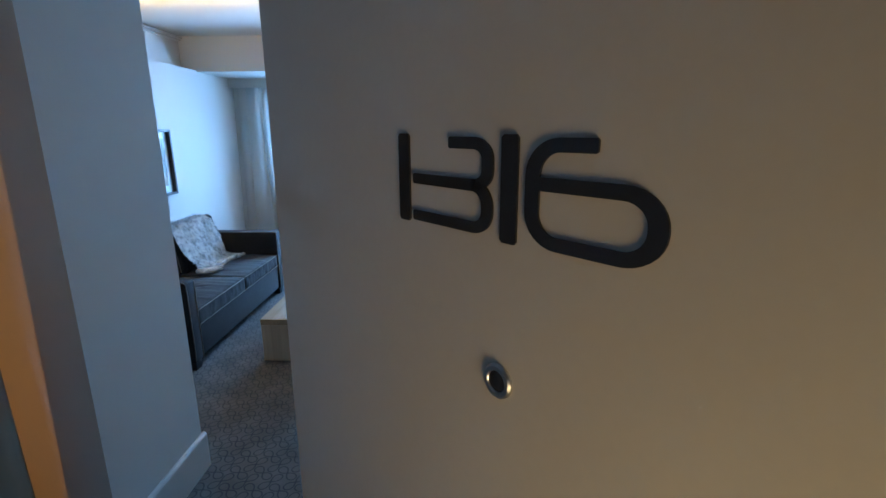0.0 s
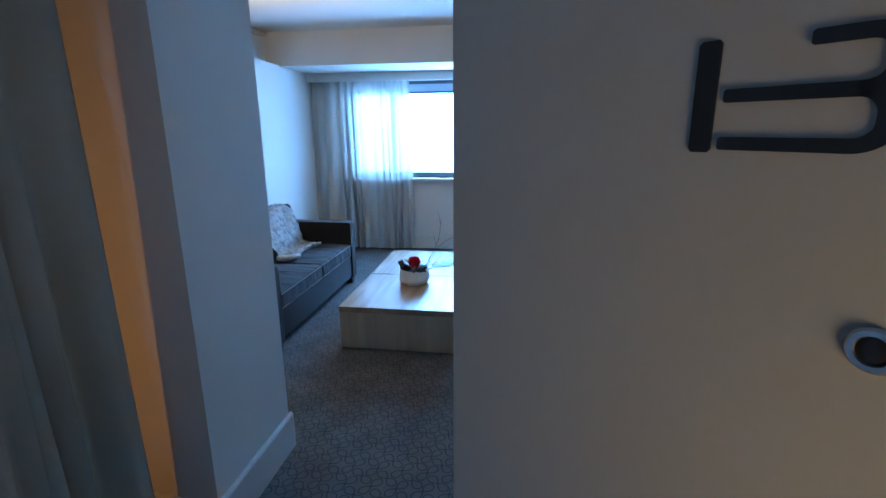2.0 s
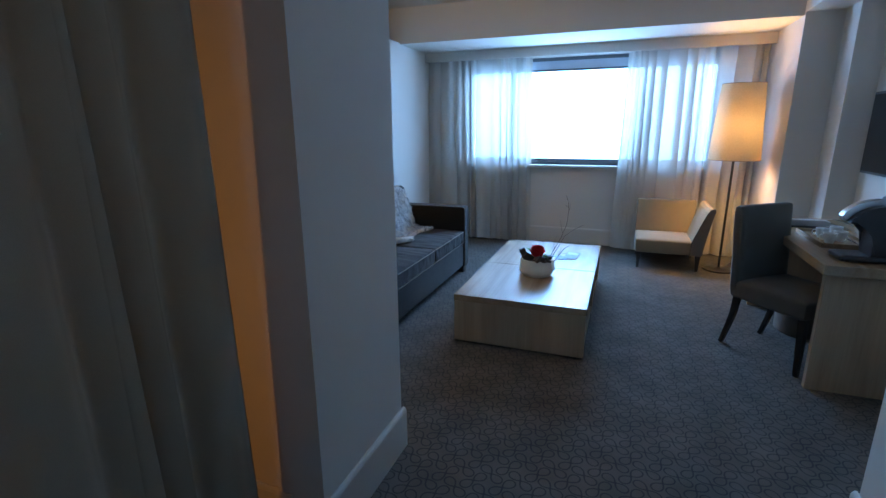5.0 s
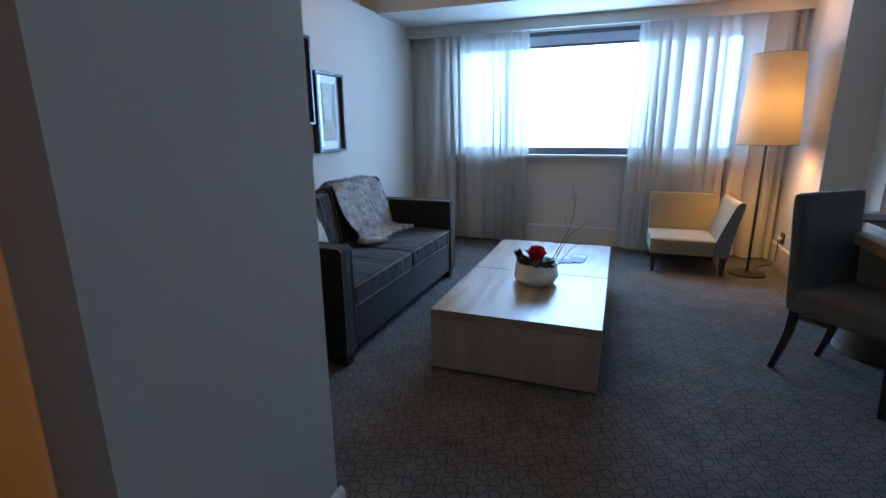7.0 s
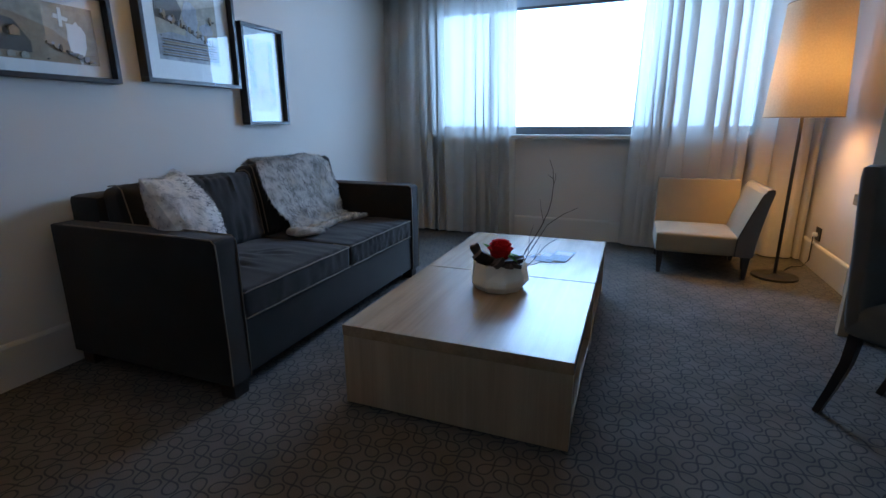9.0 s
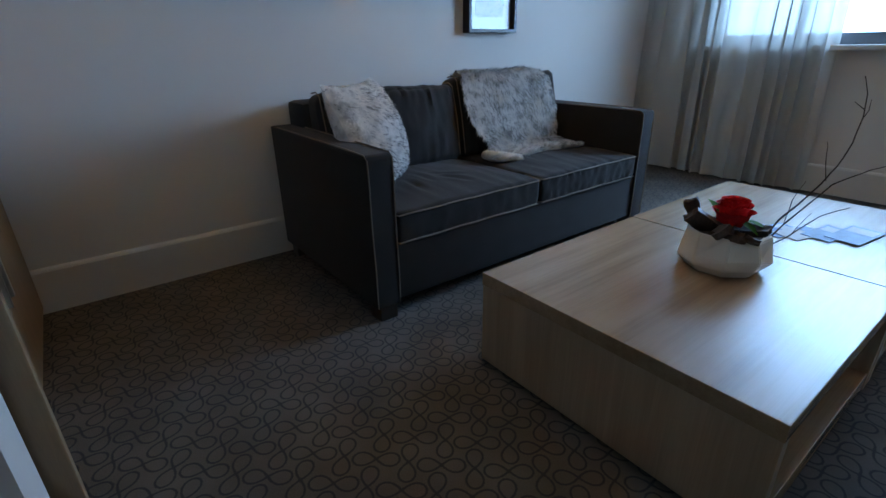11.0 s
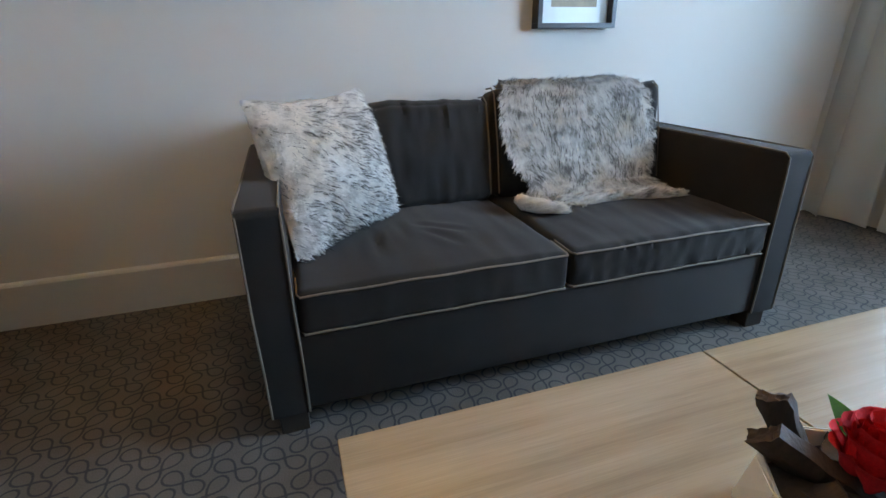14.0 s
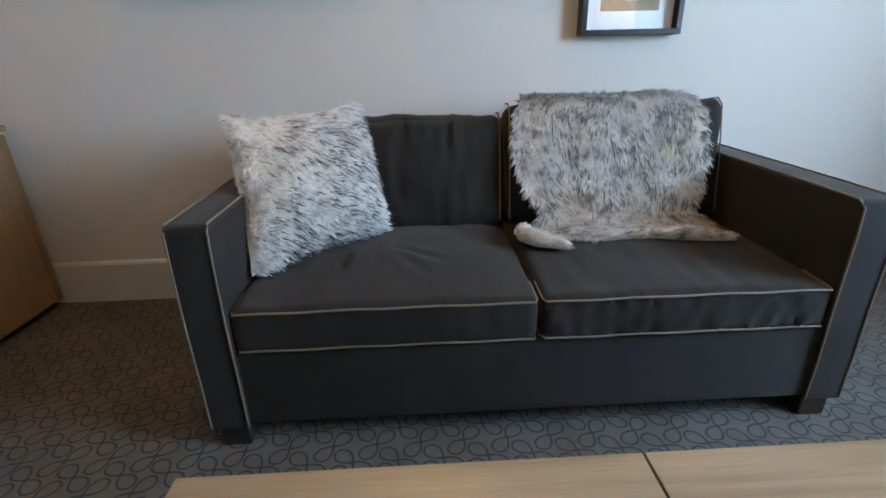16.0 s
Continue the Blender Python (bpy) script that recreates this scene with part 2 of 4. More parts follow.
def fur(name, stops, tan, scale, tone):
    """Long hair, each lock with a tone of its own, in patches of pale and tan."""
    m = mat(name, (0.5, 0.5, 0.5), 0.75, 0.1, 10, 200, 0.0, sheen=0.3)
    n, l = nodes_of(m)
    g = n.new("ShaderNodeNewGeometry")
    ramp = n.new("ShaderNodeValToRGB")
    el = ramp.color_ramp.elements
    el[0].position, el[0].color = stops[0][0], stops[0][1] + (1,)
    el[1].position, el[1].color = stops[-1][0], stops[-1][1] + (1,)
    for p, c in stops[1:-1]:
        el.new(p).color = c + (1,)
    nz = n.new("ShaderNodeTexNoise")
    nz.inputs["Scale"].default_value, nz.inputs["Detail"].default_value = scale, 4
    co = n.new("ShaderNodeTexCoord")
    l.new(co.outputs["Object"], nz.inputs[0])
    v = calc(n, l, "ADD", calc(n, l, "MULTIPLY", g.outputs["Random Per Island"], tone), calc(n, l, "MULTIPLY_ADD", nz.outputs[0], 1.5, -0.45))
    l.new(v, ramp.inputs[0])
    patch = n.new("ShaderNodeTexNoise")
    patch.inputs["Scale"].default_value = 5.5
    l.new(co.outputs["Object"], patch.inputs[0])
    edge = n.new("ShaderNodeMapRange")
    edge.inputs[1].default_value, edge.inputs[2].default_value, edge.inputs[4].default_value = 0.48, 0.68, 0.75
    l.new(patch.outputs[0], edge.inputs[0])
    mix = n.new("ShaderNodeMix")
    mix.data_type, mix.blend_type = "RGBA", "MULTIPLY"
    l.new(edge.outputs[0], mix.inputs[0])
    l.new(ramp.outputs[0], mix.inputs[6])
    mix.inputs[7].default_value = tan + (1,)
    l.new(mix.outputs[2], n["Principled BSDF"].inputs["Base Color"])
    return m


FURW = fur("fur_white", [(0.0, (0.32, 0.305, 0.28)), (0.25, (0.58, 0.55, 0.515)), (0.5, (0.82, 0.79, 0.75)), (1.0, (0.90, 0.87, 0.83))], (0.86, 0.78, 0.69), 22, 0.30)
FURG = fur("fur_grey", [(0.0, (0.10, 0.092, 0.084)), (0.28, (0.25, 0.235, 0.215)), (0.52, (0.56, 0.53, 0.49)), (1.0, (0.76, 0.72, 0.67))], (0.78, 0.66, 0.52), 22, 0.46)
GUARD = mat("guard_hair", (0.07, 0.062, 0.057), 0.6, 0.4, 20, 200, 0.0, sheen=0.2)

# ---- building blocks ----


def box(bm, x0, x1, y0, y1, z0, z1, bevel=0.0, seg=2):
    r = bmesh.ops.create_cube(bm, size=1, matrix=Matrix.LocRotScale(((x0 + x1) / 2, (y0 + y1) / 2, (z0 + z1) / 2), None, (x1 - x0, y1 - y0, z1 - z0)))
    if bevel:
        edges = {e for v in r["verts"] for e in v.link_edges}
        bmesh.ops.bevel(bm, geom=list(edges), offset=bevel, segments=seg, profile=0.6, affect="EDGES")


def tube(bm, pts, r, seg=8, ends=True):
    """A round bar along points; r: one radius or one for each point."""
    pts = [Vector(p) for p in pts]
    rs = r if isinstance(r, (list, tuple)) else [r] * len(pts)
    rings = []
    for i, p in enumerate(pts):
        d = (pts[min(i + 1, len(pts) - 1)] - pts[max(i - 1, 0)]).normalized()
        up = Vector((0, 0, 1)) if abs(d.z) < 0.9 else Vector((1, 0, 0))
        a = d.cross(up).normalized()
        b = d.cross(a)
        rings.append([bm.verts.new(p + rs[i] * (math.cos(2 * math.pi * k / seg) * a + math.sin(2 * math.pi * k / seg) * b)) for k in range(seg)])
    for p, q in zip(rings, rings[1:]):
        for k in range(seg):
            bm.faces.new((p[k], p[(k + 1) % seg], q[(k + 1) % seg], q[k]))
    if ends:
        bm.faces.new(rings[0][::-1])
        bm.faces.new(rings[-1])


def lathe(bm, profile, seg=32, centre=(0, 0)):
    """A turned body from (radius, height) pairs."""
    rings = [[bm.verts.new((centre[0] + r * math.cos(2 * math.pi * k / seg), centre[1] + r * math.sin(2 * math.pi * k / seg), z)) for k in range(seg)] for r, z in profile]
    for p, q in zip(rings, rings[1:]):
        for k in range(seg):
            bm.faces.new((p[k], p[(k + 1) % seg], q[(k + 1) % seg], q[k]))
    return rings


def prism(bm, outline, axis, a, b, bevel=0.0):
    """A flat outline pushed along an axis from a to b."""
    def at(p, d):
        return {"x": (d, p[0], p[1]), "y": (p[0], d, p[1]), "z": (p[0], p[1], d)}[axis]
    lo, hi = [bm.verts.new(at(p, a)) for p in outline], [bm.verts.new(at(p, b)) for p in outline]
    n = len(outline)
    faces = [bm.faces.new(lo), bm.faces.new(hi)]
    for k in range(n):
        faces.append(bm.faces.new((lo[k], lo[(k + 1) % n], hi[(k + 1) % n], hi[k])))
    if bevel:
        bmesh.ops.bevel(bm, geom=list({e for f in faces for e in f.edges}), offset=bevel, segments=2, profile=0.6, affect="EDGES")


def finish(name, bm, material, smooth=False):
    bmesh.ops.recalc_face_normals(bm, faces=bm.faces[:])
    me = bpy.data.meshes.new(name)
    bm.to_mesh(me)
    bm.free()
    me.materials.append(material)
    if smooth:
        me.polygons.foreach_set("use_smooth", [True] * len(me.polygons))
        me.set_sharp_from_angle(angle=radians(40))
    return new(name, me)


def part(name, bm, material, parent=None, label="", smooth=False):
    ob = finish(name, bm, material, smooth)
    ob.parent = parent
    return tagged(ob, label)


def thing(name, at, label, category, group="", turn=0.0):
    ob = new(name)
    ob.matrix_world = pose(*at, 0, 0, turn)
    ob.empty_display_size = 0.1
    return tagged(ob, label, category, group)


def wall(name, boxes, material=PAINT, label=""):
    bm = bmesh.new()
    for b in boxes:
        box(bm, *b)
    return tagged(finish(name, bm, material), label or "matt off-white painted wall", "wall", kind="structure")


def boxed(name, b, material, parent, bevel=0.004, label=""):
    bm = bmesh.new()
    box(bm, *b, bevel=bevel)
    return part(name, bm, material, parent, label, smooth=bevel > 0.008)

# ---- structure ----
XL, XR, YW, ZC = -2.70, 1.12, 6.77, 2.75
bm = bmesh.new()
box(bm, -3.2, 2.2, -2.2, 7.0, -0.12, 0.0)
tagged(finish("floor", bm, CARPET), "grey carpet with dark looped figure-of-eight pattern", "carpet", kind="structure")
bm = bmesh.new()
box(bm, -3.2, 2.2, 1.7, 7.2, ZC, ZC + 0.12)
tagged(finish("ceiling", bm, CEILING), "plain white painted ceiling of the living room", "ceiling", kind="structure")
bm = bmesh.new()
box(bm, -3.2, -1.25, -2.2, 1.8, 2.40, 2.52)
box(bm, -1.25, 2.2, -2.2, 2.31, 2.40, 2.52)
tagged(finish("ceiling_entry", bm, CEILING), "plain white painted ceiling of the entry", "ceiling", kind="structure")
# left wall with the cove ledge above it
wall("wall_west", [(XL - 0.3, XL, 1.7, 7.0, -0.12, 2.39), (XL - 0.3, XL - 0.17, 1.7, 7.0, 2.39, ZC)], label="off-white wall with a lit cove ledge along its top")
wall("wall_north", [(XL, -2.20, YW, YW + 0.2, 0, 2.40), (0.72, 1.6, YW, YW + 0.2, 0, 2.40), (-2.20, 0.72, YW, YW + 0.2, 0, 1.0), (-2.20, 0.72, YW, YW + 0.2, 2.28, 2.40), (-3.0, 2.0, YW, YW + 0.2, 2.40, ZC)], label="off-white window wall")
wall("wall_east_window", [(XR, 1.40, 5.75, YW, 0, 2.40), (1.40, 2.0, 5.45, YW, 0, 2.40)], label="off-white wall stepped back beside the window bay")
wall("wall_east", [(1.60, 2.0, 2.375, 5.45, 0, 2.40)])
wall("wall_entry_east", [(0.65, 2.0, 0.14, 2.31, 0, 2.40), (0.65, 1.12, 2.31, 2.375, 0, ZC), (1.12, 2.0, 2.31, 2.375, 0, 2.40)])
wall("wall_stub", [(-1.305, -1.11, 1.685, 1.70, 0, 2.25), (-1.25, -1.11, 1.70, 2.31, 0, 2.40)], label="end of the off-white wall between entry and living room")
wall("wall_closet_end", [(-3.0, -1.25, 1.70, 1.80, 0, 2.40)])
wall("wall_closet_back", [(-1.95, -1.80, 0.0, 1.70, 0, 2.40)])
wall("wall_entry_west", [(-1.25, -1.11, 0.14, 0.42, 0, 2.40), (-1.25, -1.11, 0.42, 1.70, 2.25, 2.40), (-1.80, -1.25, 0.30, 0.42, 0, 2.40)])
wall("wall_lintel", [(-1.25, 2.0, 2.19, 2.31, 2.52, ZC), (-3.0, -1.25, 1.68, 1.80, 2.52, ZC), (-1.37, -1.25, 1.80, 2.31, 2.40, ZC)])
wall("wall_south", [(-1.95, -0.33, 0.0, 0.14, 0, 2.40), (0.62, 2.0, 0.0, 0.14, 0, 2.40), (-0.33, 0.62, 0.0, 0.14, 2.08, 2.40)])
wall("wall_hall", [(-2.2, 2.2, -2.2, -2.0, 0, 2.40), (-2.2, -1.95, -2.0, 0.14, 0, 2.40), (2.0, 2.2, -2.0, 2.31, 0, 2.40)])
# dropped soffit over the window bay and along the desk side
wall("soffit", [(XL - 0.17, XR, 5.78, YW, 2.375, ZC), (XR, 2.0, 2.377, YW, 2.40, ZC)], label="dropped white plaster soffit over the window bay")
wall("pelmet", [(XL, XR, 6.53, 6.56, 2.265, 2.375)], TRIM, "white curtain pelmet under the soffit")
wall("cove_moulding", [(XL - 0.17, XL - 0.135, 1.8, 5.78, 2.695, 2.715), (XL - 0.17, XL - 0.115, 1.8, 5.78, 2.715, 2.735)], TRIM, "thin white crown moulding above the cove")


def skirting(name, x0, y0, x1, y1, side, h=0.20):
    """A skirting board with an eased top, between two floor points; side: towards the room."""
    p, q = Vector((x0, y0, 0)), Vector((x1, y1, 0))
    s = Vector(side).to_3d()
    bm = bmesh.new()
    outline = [(0, 0.0), (0.018, 0.0), (0.018, h - 0.016), (0.013, h - 0.006), (0.006, h), (0, h)]
    ends = [[bm.verts.new(e + s * d + Vector((0, 0, z))) for d, z in outline] for e in (p, q)]
    bm.faces.new(ends[0])
    bm.faces.new(ends[1])
    for k in range(6):
        bm.faces.new((ends[0][k], ends[0][(k + 1) % 6], ends[1][(k + 1) % 6], ends[1][k]))
    return tagged(finish(name, bm, TRIM), "tall off-white painted skirting board", "skirting board", kind="structure")


skirting("baseboard_west", XL, 1.8, XL, YW, (1, 0))
skirting("baseboard_north", XL + 0.018, YW, XR - 0.018, YW, (0, -1))
skirting("baseboard_east", XR, 5.732, XR, YW, (-1, 0))
skirting("baseboard_east_step", XR, 5.75, 1.40, 5.75, (0, -1))
skirting("baseboard_desk", 1.60, 2.375, 1.60, 5.45, (-1, 0))
skirting("baseboard_stub", -1.11, 1.685, -1.11, 2.328, (1, 0))
skirting("baseboard_stub_end", -1.25, 2.31, -1.11, 2.31, (0, 1))
skirting("baseboard_closet", -1.80, 1.70, -1.305, 1.70, (0, -1))
skirting("baseboard_jamb", -1.307, 1.685, -1.245, 1.685, (0, -1))
skirting("baseboard_entry", 0.65, 0.14, 0.65, 2.393, (-1, 0))
skirting("baseboard_entry_end", 0.65, 2.375, 1.582, 2.375, (0, 1))


def window_wide(x0, x1, z0, z1):
    """A wide fixed window: grey frame, two mullions, panes, a white sill and a blind rolled up at its head."""
    w = tagged(thing("window_1", ((x0 + x1) / 2, YW, z0), "wide window with dark grey metal frame and white sill", "window"), kind="structure")
    inv = w.matrix_world.inverted()
    def add(name, b, m, bevel=0.004, label=""):
        o = boxed(name, b, m, w, bevel, label)
        o.matrix_parent_inverse = inv
        return o
    y0, y1 = YW + 0.03, YW + 0.09
    add("window_frame", (x0, x1, y0, y1, z0, z0 + 0.075), WINFRAME)
    add("window_frame", (x0, x1, y0, y1, z1 - 0.06, z1), WINFRAME)
    edges = [x0, -1.62, 0.12, x1]
    for i, e in enumerate(edges):
        a = e if i == 0 else e - 0.03 if i < 3 else e - 0.06
        add("window_frame", (a, a + 0.06, y0, y1, z0 + 0.075, z1 - 0.06), WINFRAME)
    for a, b in zip(edges, edges[1:]):
        p = add("pane", (a + 0.03, b - 0.03, YW + 0.055, YW + 0.061, z0 + 0.07, z1 - 0.055), GLASS, 0)
        p.visible_shadow = False
    add("window_sill", (x0 - 0.05, x1 + 0.05, YW - 0.09, YW + 0.03, z0 - 0.035, z0), TRIM, 0.006, "white painted sill")
    add("blind", (x0 + 0.02, x1 - 0.02, YW + 0.004, YW + 0.024, z1 - 0.14, z1 - 0.045), BLINDCLOTH, 0.006, "pale roller blind pulled almost up")
    add("blind_bar", (x0 + 0.02, x1 - 0.02, YW + 0.002, YW + 0.026, z1 - 0.165, z1 - 0.14), WINFRAME, 0.004)


window_wide(-2.20, 0.72, 1.0, 2.28)

bm = bmesh.new()
box(bm, -400, 400, 40, 900, -30.2, -30)
tagged(finish("ground", bm, OUTSIDE), "distant ground outside far below the window", "ground", kind="structure")

# ---- cloth and soft shapes ----


def cushion(bm, x0, x1, y0, y1, z0, z1, r=0.03, puff=(0, 0, 0), cuts=16, rough=0.0, seed=0.0, gather=0.0):
    """A stuffed block with round edges; puff: how far its faces swell along x, y, z."""
    c = Vector(((x0 + x1) / 2, (y0 + y1) / 2, (z0 + z1) / 2))
    h = Vector(((x1 - x0) / 2, (y1 - y0) / 2, (z1 - z0) / 2))
    v = bmesh.ops.create_cube(bm, size=2)["verts"]
    bmesh.ops.subdivide_edges(bm, edges=list({e for k in v for e in k.link_edges}), cuts=cuts, use_grid_fill=True)
    for k in bm.verts:
        if k.tag:
            continue
        k.tag = True
        u = k.co.copy()
        p = Vector((u.x * h.x, u.y * h.y, u.z * h.z))
        q = Vector([max(-(h[i] - r), min(h[i] - r, p[i])) for i in range(3)])
        d = p - q
        if d.length > 1e-9:
            p = q + d.normalized() * r
        for i in range(3):
            j, m = (i + 1) % 3, (i + 2) % 3
            p[i] += puff[i] * u[i] * (1 - u[j] ** 2) * (1 - u[m] ** 2)
        if rough:
            w = noise.noise_vector(Vector((p.x * 6 + seed, p.y * 9, p.z * 9)))
            p += w * rough
            fold = noise.noise(Vector((p.y * 26 + seed, p.x * 4, p.z * 4 + 9)))
            p.z += rough * 1.2 * max(0, fold) * max(0, u.z)
            p.x += rough * 1.2 * max(0, fold) * max(0, u.x)
        if gather:
            g = noise.noise(Vector((p.y * 38 + seed, u.z * 1.1, seed))) + 0.6 * noise.noise(Vector((p.y * 75, u.z * 1.5, seed + 3)))
            p.x += gather * g * max(0, u.x) * (0.35 + 0.65 * abs(u.z))
        k.co = c + p


def drape(name, path, z0, z1, folds, depth, parent, material, seed, flare=0.02, rows=26, per=14, lean=0.0, omega=0.0, bunch=0.0):
    """A hanging cloth along a floor line: folds of uneven width, looser towards its hem."""
    p, q = Vector(path[0]).to_3d(), Vector(path[1]).to_3d()
    along = (q - p).normalized()
    side = along.cross(Vector((0, 0, 1)))
    length = (q - p).length
    cols = folds * per
    bm = bmesh.new()
    grid = []
    for j in range(rows + 1):
        f = j / rows
        z = z1 + (z0 - z1) * f
        line = []
        for i in range(cols + 1):
            s = i / cols
            w = s + 0.022 * math.sin(5.1 * s * math.pi + seed) + 0.012 * math.sin(13.7 * s + 2.3 * seed) + 0.012 * f * math.sin(9 * s + seed * 3)
            a = 2 * math.pi * folds * (w * (1 - bunch) + bunch * w ** 5)
            big = depth * (0.55 + 0.45 * f) * (0.75 + 0.5 * noise.noise(Vector((s * 5, seed, f * 0.8))))
            off = big * (math.sin(a) + 0.3 * math.sin(2 * a + seed)) + flare * f * noise.noise(Vector((s * 4, seed + 5, 0)))
            tuck = max(0.0, 0.50 + 1.5 * noise.noise(Vector((s * 6.5, seed * 3.1, f * 0.5))))
            shift = 0.35 * depth * f * math.cos(a) + lean * f * s + omega * tuck * math.sin(a + 0.6) * (1 - bunch + 1.6 * bunch * s ** 3)
            line.append(bm.verts.new(p + along * (s * length + shift) + side * off + Vector((0, 0, z + 0.004 * math.sin(a) * (f == 1)))))
        grid.append(line)
    for a, b in zip(grid, grid[1:]):
        for i in range(cols):
            bm.faces.new((a[i], a[i + 1], b[i + 1], b[i]))
    ob = finish(name, bm, material, True)
    if parent:
        ob.parent = parent
        ob.matrix_parent_inverse = parent.matrix_world.inverted()
    return ob


def add(name, bm, material, parent, label="", smooth=False):
    """A part built in place, under its thing's Empty or under another part."""
    ob = part(name, bm, material, parent, label, smooth)
    if parent.type == "EMPTY":
        ob.matrix_parent_inverse = parent.matrix_world.inverted()
    return ob


def addbox(name, b, material, parent, bevel=0.004, label="", smooth=False):
    bm = bmesh.new()
    box(bm, *b, bevel=bevel)
    return add(name, bm, material, parent, label, smooth or bevel >= 0.01)


def strands(bm, spots, length, width, rng, blades=10, spread=0.006):
    """Locks of hair at (place, normal, flow): several blades that bend over along the flow and meet in one tip."""
    for p, nrm, flow in spots:
        ln = length * rng.uniform(0.65, 1.25)
        j = Vector((rng.uniform(-1, 1), rng.uniform(-1, 1), rng.uniform(-1, 1)))
        d = (flow + 0.14 * nrm + 0.16 * j).normalized()
        s = d.cross(nrm)
        s = s.normalized() if s.length > 1e-4 else Vector((1, 0, 0))
        tip = bm.verts.new(p + d * ln - nrm * ln * 0.06 + j * ln * 0.08)
        for k in range(blades):
            root = p + s * rng.uniform(-spread, spread) + d * rng.uniform(-spread, spread)
            mid = root.lerp(tip.co, 0.5) + nrm * ln * rng.uniform(0.08, 0.2)
            w = s * width * rng.uniform(0.7, 1.3)
            a, b, c, e = (bm.verts.new(q) for q in (root - w, root + w, mid - w * 0.8, mid + w * 0.8))
            bm.faces.new((a, b, e, c))
            bm.faces.new((c, e, tip))


# ---- entry: door, closet curtain ----
EDGE = Vector((-0.036, 0.7990, 0))
ALONG = Vector((0.6467, -0.7628, 0)).normalized()
OUT = Vector((-ALONG.y, ALONG.x, 0)) * -1


def on_door(s, z, d=0.0):
    return EDGE + ALONG * s + OUT * d + Vector((0, 0, z))


def door_slab(bm, s0, s1, z0, z1, d0, d1, bevel=0.0):
    r = bmesh.ops.create_cube(bm, size=1, matrix=Matrix.LocRotScale(((s0 + s1) / 2, (d0 + d1) / 2, (z0 + z1) / 2), None, (s1 - s0, d1 - d0, z1 - z0)))
    if bevel:
        bmesh.ops.bevel(bm, geom=list({e for v in r["verts"] for e in v.link_edges}), offset=bevel, segments=2, profile=0.6, affect="EDGES")


def seat_on_door(bm):
    for v in bm.verts:
        v.co = on_door(v.co.x, v.co.z, v.co.y)


def stroke(bm, pts, w, d0, d1):
    """A flat bar of width w with round ends along points of the door's face."""
    n = len(pts)
    left, right = [], []
    for i, p in enumerate(pts):
        a, b = Vector(pts[max(i - 1, 0)]), Vector(pts[min(i + 1, n - 1)])
        t = (b - a).normalized()
        s = Vector((-t.y, 0.76 * t.x)) * w / 2
        c = Vector(p)
        if i == 0:
            left.append(c - t * w * 0.12 + s * 0.72)
            right.append(c - t * w * 0.12 - s * 0.72)
        if i in (0, n - 1):
            c = c + (t if i == 0 else -t) * w * 0.02
        left.append(c + s)
        right.append(c - s)
        if i == n - 1:
            left.append(Vector(p) + t * w * 0.12 + s * 0.72)
            right.append(Vector(p) + t * w * 0.12 - s * 0.72)
    lo_l, lo_r = [bm.verts.new((p.x, d0, p.y)) for p in left], [bm.verts.new((p.x, d0, p.y)) for p in right]
    hi_l, hi_r = [bm.verts.new((p.x, d1, p.y)) for p in left], [bm.verts.new((p.x, d1, p.y)) for p in right]
    m = len(left)
    for i in range(m - 1):
        bm.faces.new((hi_l[i], hi_l[i + 1], hi_r[i + 1], hi_r[i]))
        bm.faces.new((lo_l[i], lo_r[i], lo_r[i + 1], lo_l[i + 1]))
        bm.faces.new((lo_l[i], lo_l[i + 1], hi_l[i + 1], hi_l[i]))
        bm.faces.new((lo_r[i], hi_r[i], hi_r[i + 1], lo_r[i + 1]))
    for i in (0, m - 1):
        bm.faces.new((lo_l[i], hi_l[i], hi_r[i], lo_r[i]))


def arc(cx, cz, rx, rz, a0, a1, n=8):
    return [(cx + rx * math.cos(radians(a0 + (a1 - a0) * k / n)), cz + rz * math.sin(radians(a0 + (a1 - a0) * k / n))) for k in range(n + 1)]


